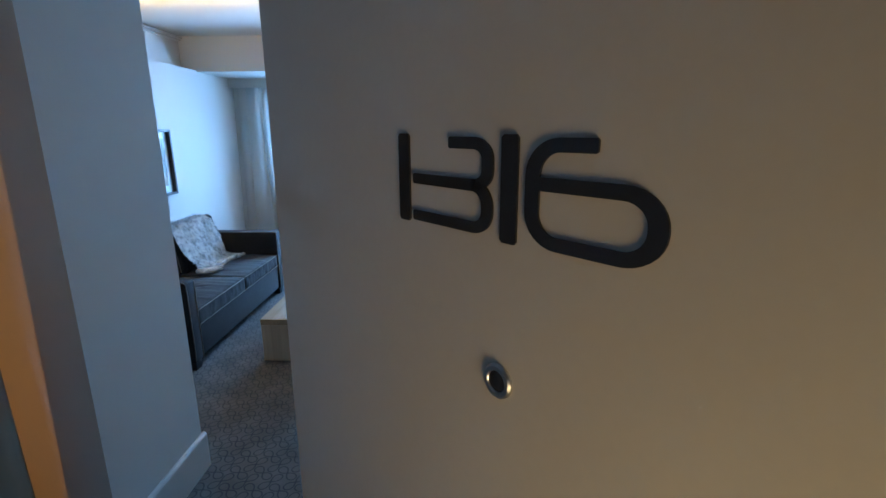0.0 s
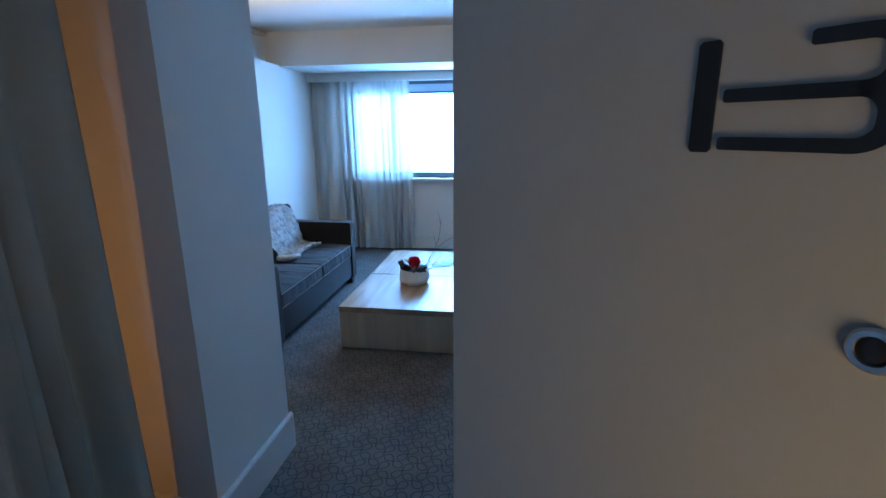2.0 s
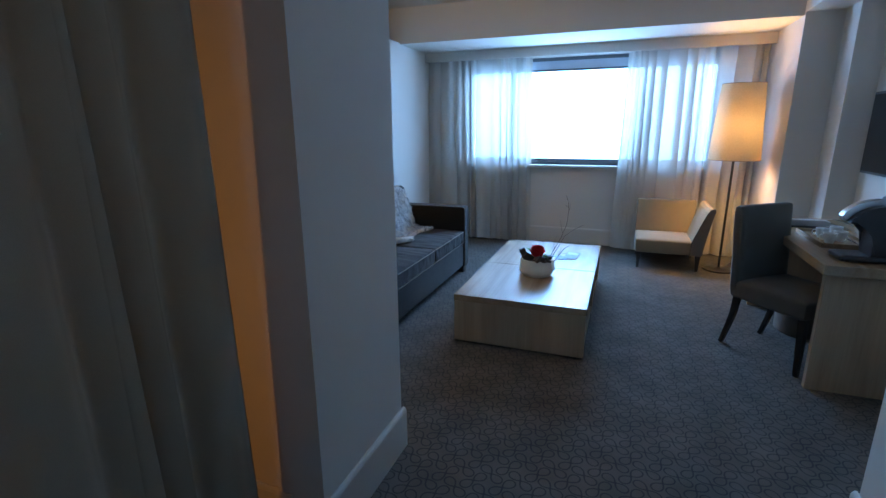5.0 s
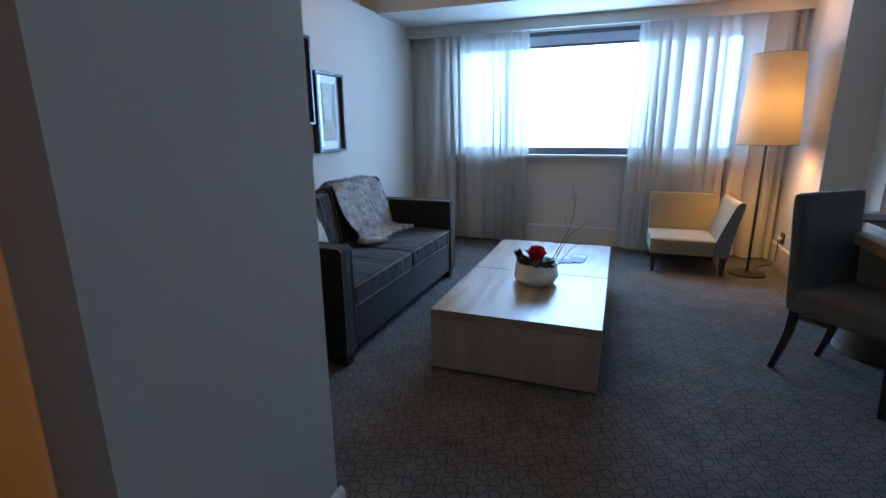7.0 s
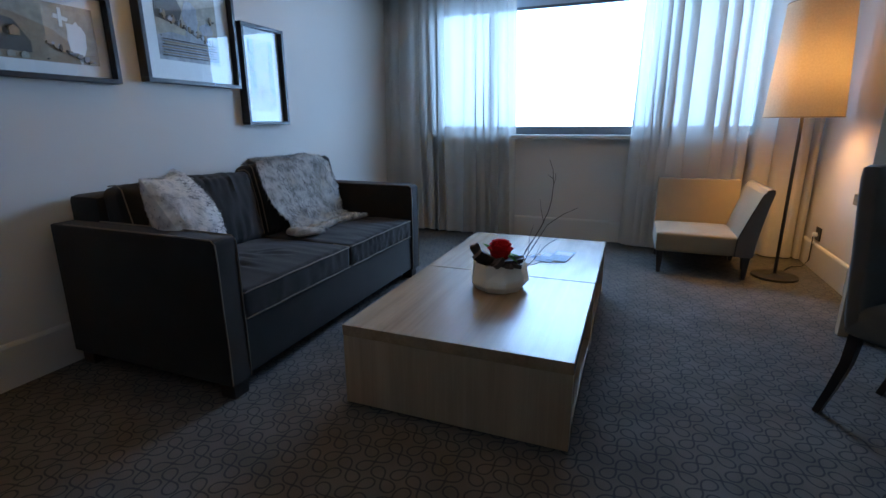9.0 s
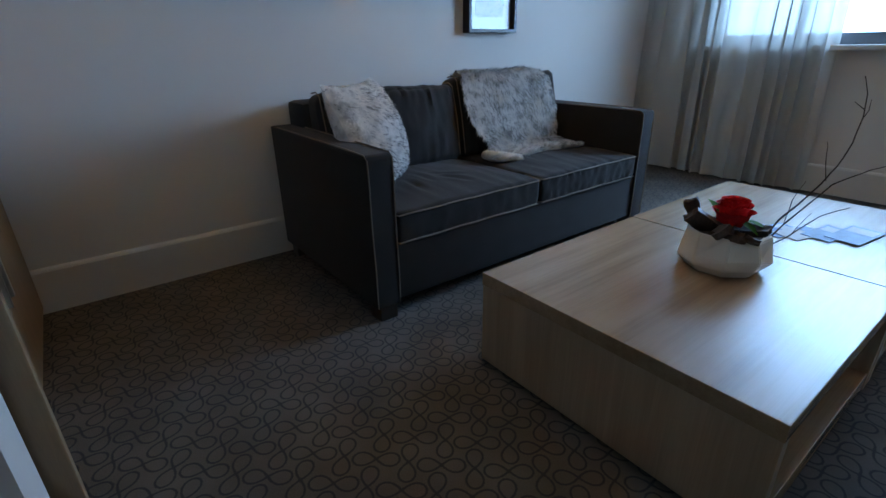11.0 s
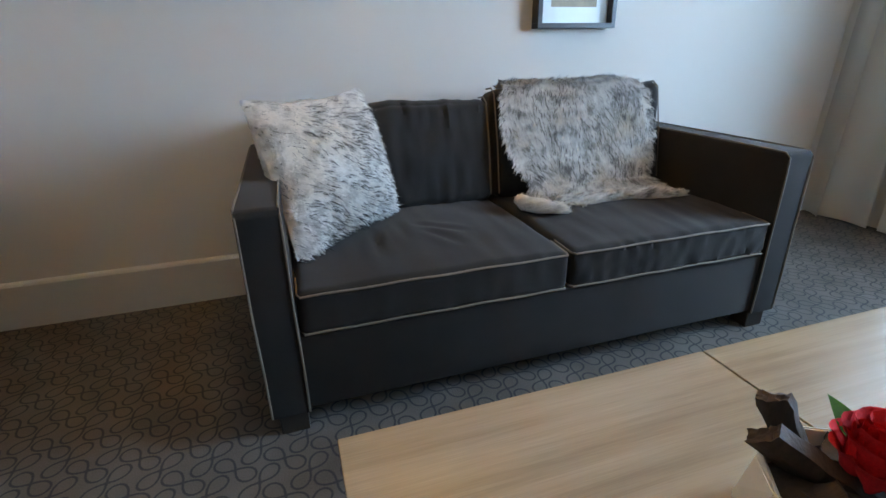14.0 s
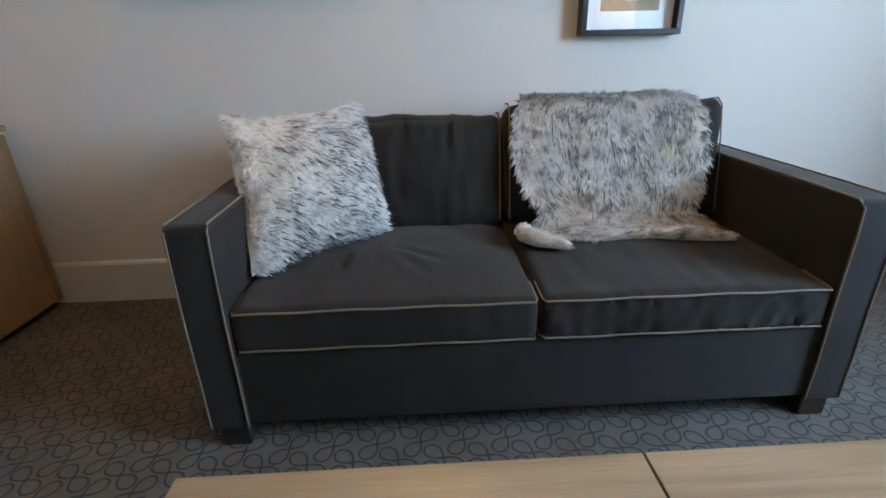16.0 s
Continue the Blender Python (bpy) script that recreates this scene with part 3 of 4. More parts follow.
def entry_door():
    d = tagged(thing("door_1", (*on_door(0.45, 0).xy, 0.006), "plain beige room door standing ajar with black numerals", "door"), kind="structure")
    bm = bmesh.new()
    door_slab(bm, 0, 0.93, 0.006, 2.06, -0.045, 0.0, 0.003)
    seat_on_door(bm)
    add("leaf", bm, DOOR, d)
    for name, strokes in DIGITS:
        bm = bmesh.new()
        for w, pts in strokes:
            stroke(bm, pts, w, 0.0005, 0.0021)
        seat_on_door(bm)
        add(name, bm, NUMBER, d, "matt black raised numeral")
    s, z = PEEP
    bm = bmesh.new()
    rings = []
    for r, dd in ((0.0134, 0.0), (0.0134, 0.0018), (0.0118, 0.0035), (0.0088, 0.0035), (0.0080, 0.0020)):
        rings.append([bm.verts.new(on_door(s + r * math.cos(k * math.pi / 14), z + r * math.sin(k * math.pi / 14), dd)) for k in range(28)])
    for p, q in zip(rings, rings[1:]):
        for k in range(28):
            bm.faces.new((p[k], p[(k + 1) % 28], q[(k + 1) % 28], q[k]))
    peep = add("peephole", bm, CHROME, d, "round chrome peephole ring", True)
    bm = bmesh.new()
    rings = [[bm.verts.new(on_door(s + r * math.cos(k * math.pi / 14), z + r * math.sin(k * math.pi / 14), dd)) for k in range(28)] for r, dd in ((0.0081, 0.0021), (0.006, 0.0030), (0.003, 0.0034))]
    for p, q in zip(rings, rings[1:]):
        for k in range(28):
            bm.faces.new((p[k], p[(k + 1) % 28], q[(k + 1) % 28], q[k]))
    bm.faces.new(rings[-1])
    add("lens", bm, BLACK, peep, "dark glass lens", True)


PEEP = (0.4249, 1.5430)
T, M, B = 1.7108, 1.6820, 1.6522
DIGITS = (
    ("numeral_one", [(0.0150, [(0.3127, 1.6478), (0.3127, 1.7152)])]),
    ("numeral_three", [
        (0.0110, [(0.3714, T)] + arc(0.3964, T - 0.0105, 0.0146, 0.0105, 90, 0) + arc(0.3964, M + 0.0105, 0.0146, 0.0105, 0, -90)),
        (0.0110, [(0.3264, M), (0.3999, M)]),
        (0.0110, [(0.3964, M)] + arc(0.3964, M - 0.014, 0.0146, 0.014, 88, 0) + arc(0.3964, B + 0.012, 0.0146, 0.012, 0, -90) + [(0.3259, B)])]),
    ("numeral_one", [(0.0146, [(0.4311, 1.6478), (0.4311, 1.7150)])]),
    ("numeral_six", [
        (0.0111, [(0.4939, T)] + arc(0.4699, T - 0.019, 0.0195, 0.019, 90, 180) + arc(0.4699, B + 0.018, 0.0195, 0.018, 180, 270) + arc(0.5119, B + 0.0165, 0.0200, 0.0165, 270, 360) + arc(0.5119, 1.6876 - 0.0165, 0.0200, 0.0165, 0, 90) + [(0.4559, 1.6876)])]),
)
entry_door()

CUR = thing("closet_curtain", (-1.21, 0.95, 0.02), "heavy grey closet curtain hanging in deep folds", "curtain")
drape("cloth", ((-1.20, 0.43), (-1.245, 1.520)), 0.015, 2.225, 8, 0.042, CUR, HEAVY, 1.7, 0.03, 24, 26, 0.06, 0.042)
bm = bmesh.new()
tube(bm, [(-1.21, 0.425, 2.235), (-1.21, 1.695, 2.235)], 0.012, 10)
add("rail", bm, DARKMETAL, CUR)

# ---- window curtains ----
LEFTC = thing("window_curtain", (-2.0, 6.64, 0.02), "sheer off-white curtain drawn to the sofa side", "curtain", "window curtains")
drape("cloth", ((-2.68, 6.645), (-1.36, 6.645)), 0.015, 2.37, 12, 0.050, LEFTC, SHEER, 0.4, 0.09, 30, 36, 0.06, 0.052, 0.15)
RIGHTC = thing("window_curtain", (0.4, 6.64, 0.02), "sheer off-white curtain drawn behind the armchair", "curtain", "window curtains")
drape("cloth", ((1.09, 6.645), (-0.27, 6.645)), 0.015, 2.37, 12, 0.050, RIGHTC, SHEER, 5.3, 0.05, 30, 36, 0.0, 0.060, 0.15)

# ---- sofa ----


def rim(bm, pts, r=0.0032, closed=False):
    tube(bm, list(pts) + ([pts[0]] if closed else []), r, 6, not closed)


CREASES = ((-1.99, 3.88, -1.86, 3.95, 0.006), (-2.05, 3.87, -1.95, 3.99, 0.005), (-2.03, 3.71, -1.87, 3.69, 0.007), (-2.08, 3.80, -1.95, 3.79, 0.005))


def sofa():
    s = thing("sofa", (-2.2, 4.24, 0), "dark grey velvet two-seat sofa with beige piping", "sofa")
    xf, xb, ya, yb = -1.690, -2.665, 3.322, 5.175
    addbox("base", (xb + 0.04, xf - 0.012, ya + 0.10, yb - 0.10, 0.075, 0.315), VELVET, s, 0.012)
    addbox("back_frame", (xb, xb + 0.2, ya + 0.10, yb - 0.10, 0.10, 0.80), VELVET, s, 0.03)
    for y0, y1, inner, outer in ((ya, ya + 0.111, 1, 0), (yb - 0.111, yb, 0, 1)):
        bm = bmesh.new()
        prism(bm, [(xb, 0.068), (xf, 0.068), (xf, 0.40), (xf - 0.002, 0.672), (xf - 0.014, 0.685), (xb + 0.01, 0.685)], "y", y0, y1, 0.010)
        arm = add("arm", bm, VELVET, s, "boxy velvet arm", True)
        for y in (y0 + 0.004, y1 - 0.004):
            bm = bmesh.new()
            pts = [(xf, y, 0.074), (xf + 0.001, y, 0.22), (xf + 0.001, y, 0.40), (xf, y, 0.60), (xf - 0.004, y, 0.668), (xf - 0.02, y, 0.685), (xf - 0.2, y, 0.687), (xb + 0.1, y, 0.687)]
            rim(bm, [(p[0], p[1] + 0.0015 * math.sin(i * 2.2), p[2]) for i, p in enumerate(pts)])
            add("piping", bm, PIPING, arm, "beige piping")
    ym = 4.256
    for i, (y0, y1) in enumerate(((ya + 0.113, ym - 0.003), (ym + 0.003, yb - 0.113))):
        bm = bmesh.new()
        cushion(bm, xb + 0.22, xf - 0.005, y0, y1, 0.318, 0.447, 0.022, (0.004, 0.0, 0.022), 52, 0.0045, 3.1 * i, 0.003 + 0.006 * i)
        if i == 0:
            # pulled creases in front of the pillow
            for ax, ay, bx, by, deep in CREASES:
                a2, d2 = Vector((ax, ay)), Vector((bx - ax, by - ay))
                for k in bm.verts:
                    q = k.co.xy - a2
                    f = q.dot(d2) / d2.length_squared
                    if k.co.z > 0.43 and -0.2 < f < 1.2:
                        off = (q - d2 * f).length
                        k.co.z -= deep * math.exp(-(off / 0.013) ** 2) * math.sin(math.pi * (f + 0.2) / 1.4) - 0.5 * deep * math.exp(-((off - 0.03) / 0.016) ** 2) * math.sin(math.pi * (f + 0.2) / 1.4)
        c = add("seat_cushion", bm, VELVET, s, "soft velvet seat cushion with creases", True)
        x = xf - 0.004
        for z in (0.437, 0.324):
            bm = bmesh.new()
            n = 24
            pts = [(x - 0.12, y0 + 0.004, z + 0.004), (x - 0.02, y0 + 0.004, z)]
            pts += [(x + 0.004 * math.sin(math.pi * k / n), y0 + 0.012 + (y1 - y0 - 0.024) * k / n, z + 0.0012 * math.sin(k * 0.9 + i) + 0.004 * math.sin(math.pi * k / n)) for k in range(n + 1)]
            pts += [(x - 0.02, y1 - 0.004, z), (x - 0.12, y1 - 0.004, z + 0.004)]
            rim(bm, pts)
            add("piping", bm, PIPING, c, "beige piping")
    for i, (y0, y1) in enumerate(((ya + 0.13, ym - 0.006), (ym + 0.006, yb - 0.104))):
        bm = bmesh.new()
        cushion(bm, -0.085, 0.085, y0, y1, -0.225, 0.182 + 0.032 * i, 0.045, (0.035, 0.0, 0.012), 48, 0.008, 7.7 * i + 2, 0.009)
        bmesh.ops.transform(bm, matrix=pose(-2.397, 0, 0.655, 0, -11, 0), verts=bm.verts)
        c = add("back_cushion", bm, VELVET, s, "plump velvet back cushion with gathers", True)
        for y in (y0 + 0.012, y1 - 0.012):
            bm = bmesh.new()
            m = pose(-2.397, 0, 0.655, 0, -11, 0)
            pts = [m @ Vector((0.078, y, -0.2)), m @ Vector((0.087, y, 0.0)), m @ Vector((0.078, y, 0.165 + 0.03 * i)), m @ Vector((0.05, y, 0.189 + 0.032 * i)), m @ Vector((0.0, y, 0.192 + 0.032 * i))]
            rim(bm, pts)
            add("piping", bm, PIPING, c, "beige piping")
    for x in (xf - 0.09, xb + 0.02):
        for y in (ya + 0.02, yb - 0.10):
            addbox("foot", (x, x + 0.075, y, y + 0.08, 0, 0.078), DARKWOOD, s, 0.004, "black block foot")


sofa()


def fur_pillow():
    p = thing("fur_pillow", (-2.05, 3.64, 0.45), "fluffy white and grey faux-fur pillow leaning in the sofa corner", "pillow")
    tl, tr, br, bl = Vector((-2.06, 3.372, 0.915)), Vector((-2.325, 3.745, 0.918)), Vector((-2.205, 3.835, 0.470)), Vector((-1.84, 3.470, 0.482))
    u, v = (tr + br - tl - bl).normalized(), (tl + tr - bl - br).normalized()
    w = u.cross(v).normalized()
    hw, n = 0.12, 24
    bm = bmesh.new()
    spots, rng = [], random.Random(4)
    def place(a, b, side):
        k = max(0.0, (1 - a * a) * (1 - b * b)) ** 0.52
        s, t = (1 + a * (1 - 0.05 * (1 - b * b))) / 2, (1 + b * (1 - 0.11 * (1 - a * a))) / 2
        q = (bl * (1 - s) + br * s) * (1 - t) + (tl * (1 - s) + tr * s) * t
        return q + w * (hw * (side * k - 0.25))
    for side in (1, -1):
        g = [[bm.verts.new(place(2 * i / n - 1, 2 * j / n - 1, side)) for j in range(n + 1)] for i in range(n + 1)]
        for i in range(n):
            for j in range(n):
                bm.faces.new((g[i][j], g[i + 1][j], g[i + 1][j + 1], g[i][j + 1]))
    bmesh.ops.remove_doubles(bm, verts=bm.verts, dist=0.0005)
    body = add("cover", bm, FURW, p, smooth=True)
    bm = bmesh.new()
    for k in range(11000):
        a, b, side = rng.uniform(-1, 1), rng.uniform(-1, 1), 1 if rng.random() < 0.72 else -1
        q = place(a, b, side)
        e = 0.04
        nrm = (place(min(a + e, 1), b, side) - place(max(a - e, -1), b, side)).cross(place(a, min(b + e, 1), side) - place(a, max(b - e, -1), side))
        nrm = nrm.normalized() * side if nrm.length > 1e-9 else w * side
        flow = u * (0.75 + 0.5 * noise.noise(Vector((a * 2, b * 3, 1)))) - v * (0.55 + 0.6 * noise.noise(Vector((a * 3, b * 2, 7))))
        spots.append((q, nrm, flow))
    strands(bm, spots, 0.034, 0.00042, rng, 9, 0.006)
    tagged(add("fur", bm, FURW, p), kind="stuff")
    bm = bmesh.new()
    strands(bm, [q for q in spots[::5] if noise.noise(q[0] * 14) > -0.32], 0.044, 0.00042, rng, 7, 0.004)
    tagged(add("guard_hair", bm, GUARD, p, "thin dark streaks of longer hair"), kind="stuff")


fur_pillow()


def fur_throw():
    t = thing("fur_throw", (-2.3, 4.62, 0.45), "grey-brown faux-fur throw draped over the back cushion", "throw blanket")
    line = [Vector(q) for q in ((-2.49, 0.868), (-2.44, 0.896), (-2.375, 0.890), (-2.322, 0.848), (-2.268, 0.72), (-2.225, 0.60), (-2.188, 0.52), (-2.145, 0.484), (-2.10, 0.480), (-2.05, 0.474))]
    def prof(f):
        k = f * (len(line) - 1)
        i = min(int(k), len(line) - 2)
        return line[i].lerp(line[i + 1], k - i)
    def place(a, f, h=0.0):
        q = prof(f)
        wave = 0.014 * noise.noise(Vector((f * 5, 3, 0)))
        wave2 = 0.014 * noise.noise(Vector((f * 5, 9, 0)))
        left = 4.338 - 0.062 * math.exp(-((f - 0.42) / 0.14) ** 2) + 0.028 * math.exp(-((f - 0.66) / 0.07) ** 2) - 0.055 * max(0.0, f - 0.74) * 4 + wave
        right = 4.945 + 0.035 * math.exp(-((f - 0.42) / 0.14) ** 2) - 0.030 * math.exp(-((f - 0.68) / 0.06) ** 2) + wave2
        y = left + (right - left) * a
        sag = 0.006 * noise.noise(Vector((y * 9, f * 6, 2)))
        end = 0.035 * noise.noise(Vector((y * 7, 1, 4))) * max(0, f - 0.8) * 5
        return Vector((q.x + sag + end + h, y, q.y + h * 0.5 + (abs(sag) if f > 0.7 else sag)))
    bm = bmesh.new()
    na, nf = 26, 36
    g = [[bm.verts.new(place(i / na, j / nf)) for j in range(nf + 1)] for i in range(na + 1)]
    for i in range(na):
        for j in range(nf):
            bm.faces.new((g[i][j], g[i + 1][j], g[i + 1][j + 1], g[i][j + 1]))
    add("hide", bm, FURG, t, smooth=True)
    rng = random.Random(9)
    spots = []
    for k in range(14000):
        a, f = rng.random(), rng.random()
        q, e = place(a, f), 0.02
        d = (place(a, min(f + e, 1)) - place(a, max(f - e, 0))).normalized()
        nrm = d.cross(Vector((0, 1, 0)))
        nrm = nrm if nrm.x + nrm.z > 0 else -nrm
        side = Vector((0, 1, 0)) * (0.5 * noise.noise(Vector((a * 4, f * 6, 5))) + 0.8 * (a > 0.96) - 0.8 * (a < 0.04))
        spots.append((q, nrm, (d * 0.9 + side)))
    bm = bmesh.new()
    strands(bm, spots, 0.032, 0.00042, rng, 8, 0.006)
    tagged(add("fur", bm, FURG, t), kind="stuff")
    bm = bmesh.new()
    strands(bm, [q for q in spots[::6] if noise.noise(q[0] * 9) > -0.1], 0.042, 0.00042, rng, 7, 0.004)
    tagged(add("guard_hair", bm, GUARD, t, "thin dark streaks of longer hair"), kind="stuff")
    # the two rolled tails that lie on the seat
    for pts, rs, m in ((((-2.15, 4.30), (-2.08, 4.285), (-2.03, 4.32), (-1.99, 4.40)), (0.020, 0.026, 0.023, 0.010), FURW),
                       (((-2.09, 4.42), (-2.05, 4.56), (-2.06, 4.70), (-2.03, 4.83), (-2.01, 4.955)), (0.018, 0.022, 0.020, 0.024, 0.010), FURG)):
        path = [Vector((x, y, 0.464 + r * 0.8)) for (x, y), r in zip(pts, rs)]
        bm = bmesh.new()
        tube(bm, path, rs, 12)
        tail = add("tail", bm, m, t, "rolled furry tail of the hide", True)
        spots = []
        for k in range(800):
            f = rng.random() * (len(path) - 1)
            i = min(int(f), len(path) - 2)
            d = (path[i + 1] - path[i]).normalized()
            ang = rng.uniform(-0.2, math.pi + 0.2)
            nrm = (d.cross(Vector((0, 0, 1))) * math.cos(ang) + Vector((0, 0, 1)) * math.sin(ang)).normalized()
            r = rs[i] + (rs[i + 1] - rs[i]) * (f - i)
            spots.append((path[i].lerp(path[i + 1], f - i) + nrm * r * 0.95, nrm, d + 0.3 * nrm.cross(d)))
        bm = bmesh.new()
        strands(bm, spots, 0.036, 0.0005, rng, 8, 0.006)
        tagged(add("fur", bm, m, tail), kind="stuff")


fur_throw()

# ---- coffee table and what lies on it ----


def coffee_table(y0, y1, label):
    x0, x1, h = -1.258, -0.372, 0.350
    t = thing("coffee_table", ((x0 + x1) / 2, (y0 + y1) / 2, 0), label, "coffee table", "coffee table units")
    addbox("tabletop", (x0, x1, y0, y1, h - 0.045, h), WOOD, t, 0.0025)
    addbox("end_panel", (x0 + 0.002, x1 - 0.002, y0 + 0.002, y0 + 0.04, 0.012, h - 0.046), WOODX, t, 0.002)
    addbox("end_panel", (x0 + 0.002, x1 - 0.002, y1 - 0.04, y1 - 0.002, 0.012, h - 0.046), WOODX, t, 0.002)
    addbox("side_panel", (x0 + 0.004, x0 + 0.04, y0 + 0.041, y1 - 0.041, 0.012, h - 0.046), WOODX, t, 0.002)
    addbox("shelf", (x0 + 0.041, x1 - 0.004, y0 + 0.041, y1 - 0.041, 0.012, 0.075), WOOD, t, 0.002)
    addbox("divider", (-0.80, -0.78, y0 + 0.041, y1 - 0.041, 0.076, h - 0.046), WOODX, t, 0.002)
    addbox("plinth", (x0 + 0.03, x1 - 0.03, y0 + 0.03, y1 - 0.03, 0.0, 0.0115), BLACK, t, 0.0)


coffee_table(3.485, 4.3455, "low pale oak coffee table unit with an open shelf")
coffee_table(4.3505, 5.243, "low pale oak coffee table unit with leaflets on it")

BOWLC = Vector((-0.800, 4.135, 0.350))


def bowl():
    b = thing("flower_bowl", tuple(BOWLC), "white faceted ceramic bowl on the coffee table", "bowl")
    rng = random.Random(3)
    n = 9
    bm = bmesh.new()
    rows = [(0.110, 0.0, 0.0), (0.135, 0.024, 0.010), (0.137, 0.048, 0.014), (0.124, 0.127, 0.010), (0.115, 0.129, 0.004), (0.110, 0.09, 0.0), (0.06, 0.08, 0.0)]
    rings = []
    for r, z, jit in rows:
        ring = []
        for k in range(n):
            a = 2 * math.pi * (k + (0.5 if 0.03 < z < 0.04 else 0)) / n + 0.3
            q = r + rng.uniform(-jit, jit) * 0.6
            ring.append(bm.verts.new(BOWLC + Vector((q * math.cos(a), q * math.sin(a), z + rng.uniform(-jit, jit)))))
        rings.append(ring)
    bm.faces.new(rings[0])
    bm.faces.new(rings[-1])
    for p, q in zip(rings, rings[1:]):
        for k in range(n):
            bm.faces.new((p[k], p[(k + 1) % n], q[(k + 1) % n], q[k]))
    bmesh.ops.bevel(bm, geom=bm.edges[:], offset=0.003, segments=3, clamp_overlap=True, affect="EDGES")
    add("bowl_body", bm, CERAMIC, b)
    bm = bmesh.new()
    cushion(bm, -0.085, 0.085, -0.085, 0.085, 0.078, 0.112, 0.015, (0.012, 0.012, 0.012), 18, 0.007, 5.0)
    bmesh.ops.transform(bm, matrix=Matrix.Translation(BOWLC), verts=bm.verts)
    add("moss", bm, BARK, b, "dark bark filling", True)


bowl()


def bark_piece(m, lx, ly, lz, seed):
    ob = thing("bark_piece", tuple(m.translation), "rough dark brown piece of bark in the bowl", "bark", "bark pieces")
    bm = bmesh.new()
    v = bmesh.ops.create_cube(bm, size=1)["verts"]
    bmesh.ops.subdivide_edges(bm, edges=bm.edges[:], cuts=7, use_grid_fill=True)
    for k in bm.verts:
        u = k.co.copy()
        r = noise.noise(Vector((u.x * 3 + seed, u.y * 9, u.z * 2)))
        k.co = Vector((u.x * lx * (1 + 0.25 * noise.noise(Vector((seed, u.z * 4, 1)))), (u.y + 0.35 * (u.x * 2) ** 2 * 0.5) * ly * (1 + 0.3 * r), u.z * lz + 0.005 * noise.noise(Vector((u.x * 6, seed, u.y * 3)))))
        k.co = m @ k.co
    add("bark", bm, BARK, ob, smooth=True)


bark_piece(pose(-0.892, 4.105, 0.500, 12, -24, 20), 0.042, 0.018, 0.13, 1.0)
bark_piece(pose(-0.850, 4.085, 0.490, 35, -48, 10), 0.055, 0.022, 0.13, 4.0)
bark_piece(pose(-0.800, 4.065, 0.478, 60, -40, 60), 0.055, 0.020, 0.13, 8.0)
bark_piece(pose(-0.765, 4.060, 0.472, 80, 15, 75), 0.055, 0.022, 0.10, 16.0)
bark_piece(pose(-0.83, 4.20, 0.472, 75, -15, 120), 0.05, 0.022, 0.11, 21.0)
bark_piece(pose(-0.730, 4.100, 0.470, 74, 20, 30), 0.05, 0.020, 0.10, 12.0)
bark_piece(pose(-0.745, 4.175, 0.474, 80, -10, 100), 0.05, 0.020, 0.10, 27.0)


def leaf_mesh(bm, m, ln, wd):
    n = 8
    rows = []
    for i in range(n + 1):
        f = i / n
        w = wd * math.sin(math.pi * f ** 0.8) * (1 - 0.2 * f)
        z = 0.25 * ln * math.sin(f * 2.2) * 0.5
        rows.append([bm.verts.new(m @ Vector((ln * f, s * w, z + (0.12 * w if s else 0)))) for s in (-1, 0, 1)])
    for a, b in zip(rows, rows[1:]):
        for k in range(2):
            bm.faces.new((a[k], a[k + 1], b[k + 1], b[k]))


def rose():
    c = Vector((-0.804, 4.160, 0.535))
    r = thing("red_rose", tuple(c), "open red silk rose with green leaves in the bowl", "flower")
    rng = random.Random(2)
    for ring, (count, rad, tilt, size) in enumerate(((3, 0.011, 106, 0.058), (4, 0.027, 104, 0.062), (5, 0.045, 100, 0.068), (6, 0.061, 95, 0.069), (7, 0.074, 90, 0.062), (7, 0.076, 76, 0.050))):
        for k in range(count):
            a = 360 * k / count + ring * 37 + rng.uniform(-8, 8)
            bm = bmesh.new()
            n = 7
            g = []
            for i in range(n + 1):
                row = []
                for j in range(n + 1):
                    x, y = i / n, 2 * j / n - 1
                    wide = size * 0.62 * (0.35 + 0.65 * math.sin(min(1, x * 1.25) * math.pi / 2)) * (1 - 0.25 * max(0, x - 0.75) * 4 * y * y)
                    curl = 0.35 * size * max(0, x - 0.6) ** 2 * 4
                    cup = 0.4 * size * y * y * (1 - 0.3 * x)
                    row.append(bm.verts.new(Vector((size * x, wide * y, cup - curl + 0.002 * noise.noise(Vector((x * 5, y * 4, k + ring)))))))
                g.append(row)
            for i in range(n):
                for j in range(n):
                    bm.faces.new((g[i][j], g[i + 1][j], g[i + 1][j + 1], g[i][j + 1]))
            m = Matrix.Translation(c + Vector((0, 0, -0.018 - 0.006 * ring))) @ pose(0, 0, 0, 0, 0, a) @ pose(rad * 0.55, 0, 0, 0, -tilt, 0)
            bmesh.ops.transform(bm, matrix=m, verts=bm.verts)
            add("petal", bm, RED, r, smooth=True)
    for a, ln, t in ((168, 0.078, -24), (22, 0.095, 26), (350, 0.07, 34)):
        bm = bmesh.new()
        leaf_mesh(bm, Matrix.Translation(c + Vector((0, 0, -0.028))) @ pose(0, 0, 0, 0, 0, a) @ pose(0.03, 0, 0, 0, t, 0), ln, 0.02)
        add("leaf", bm, GREEN, r, smooth=True)


rose()


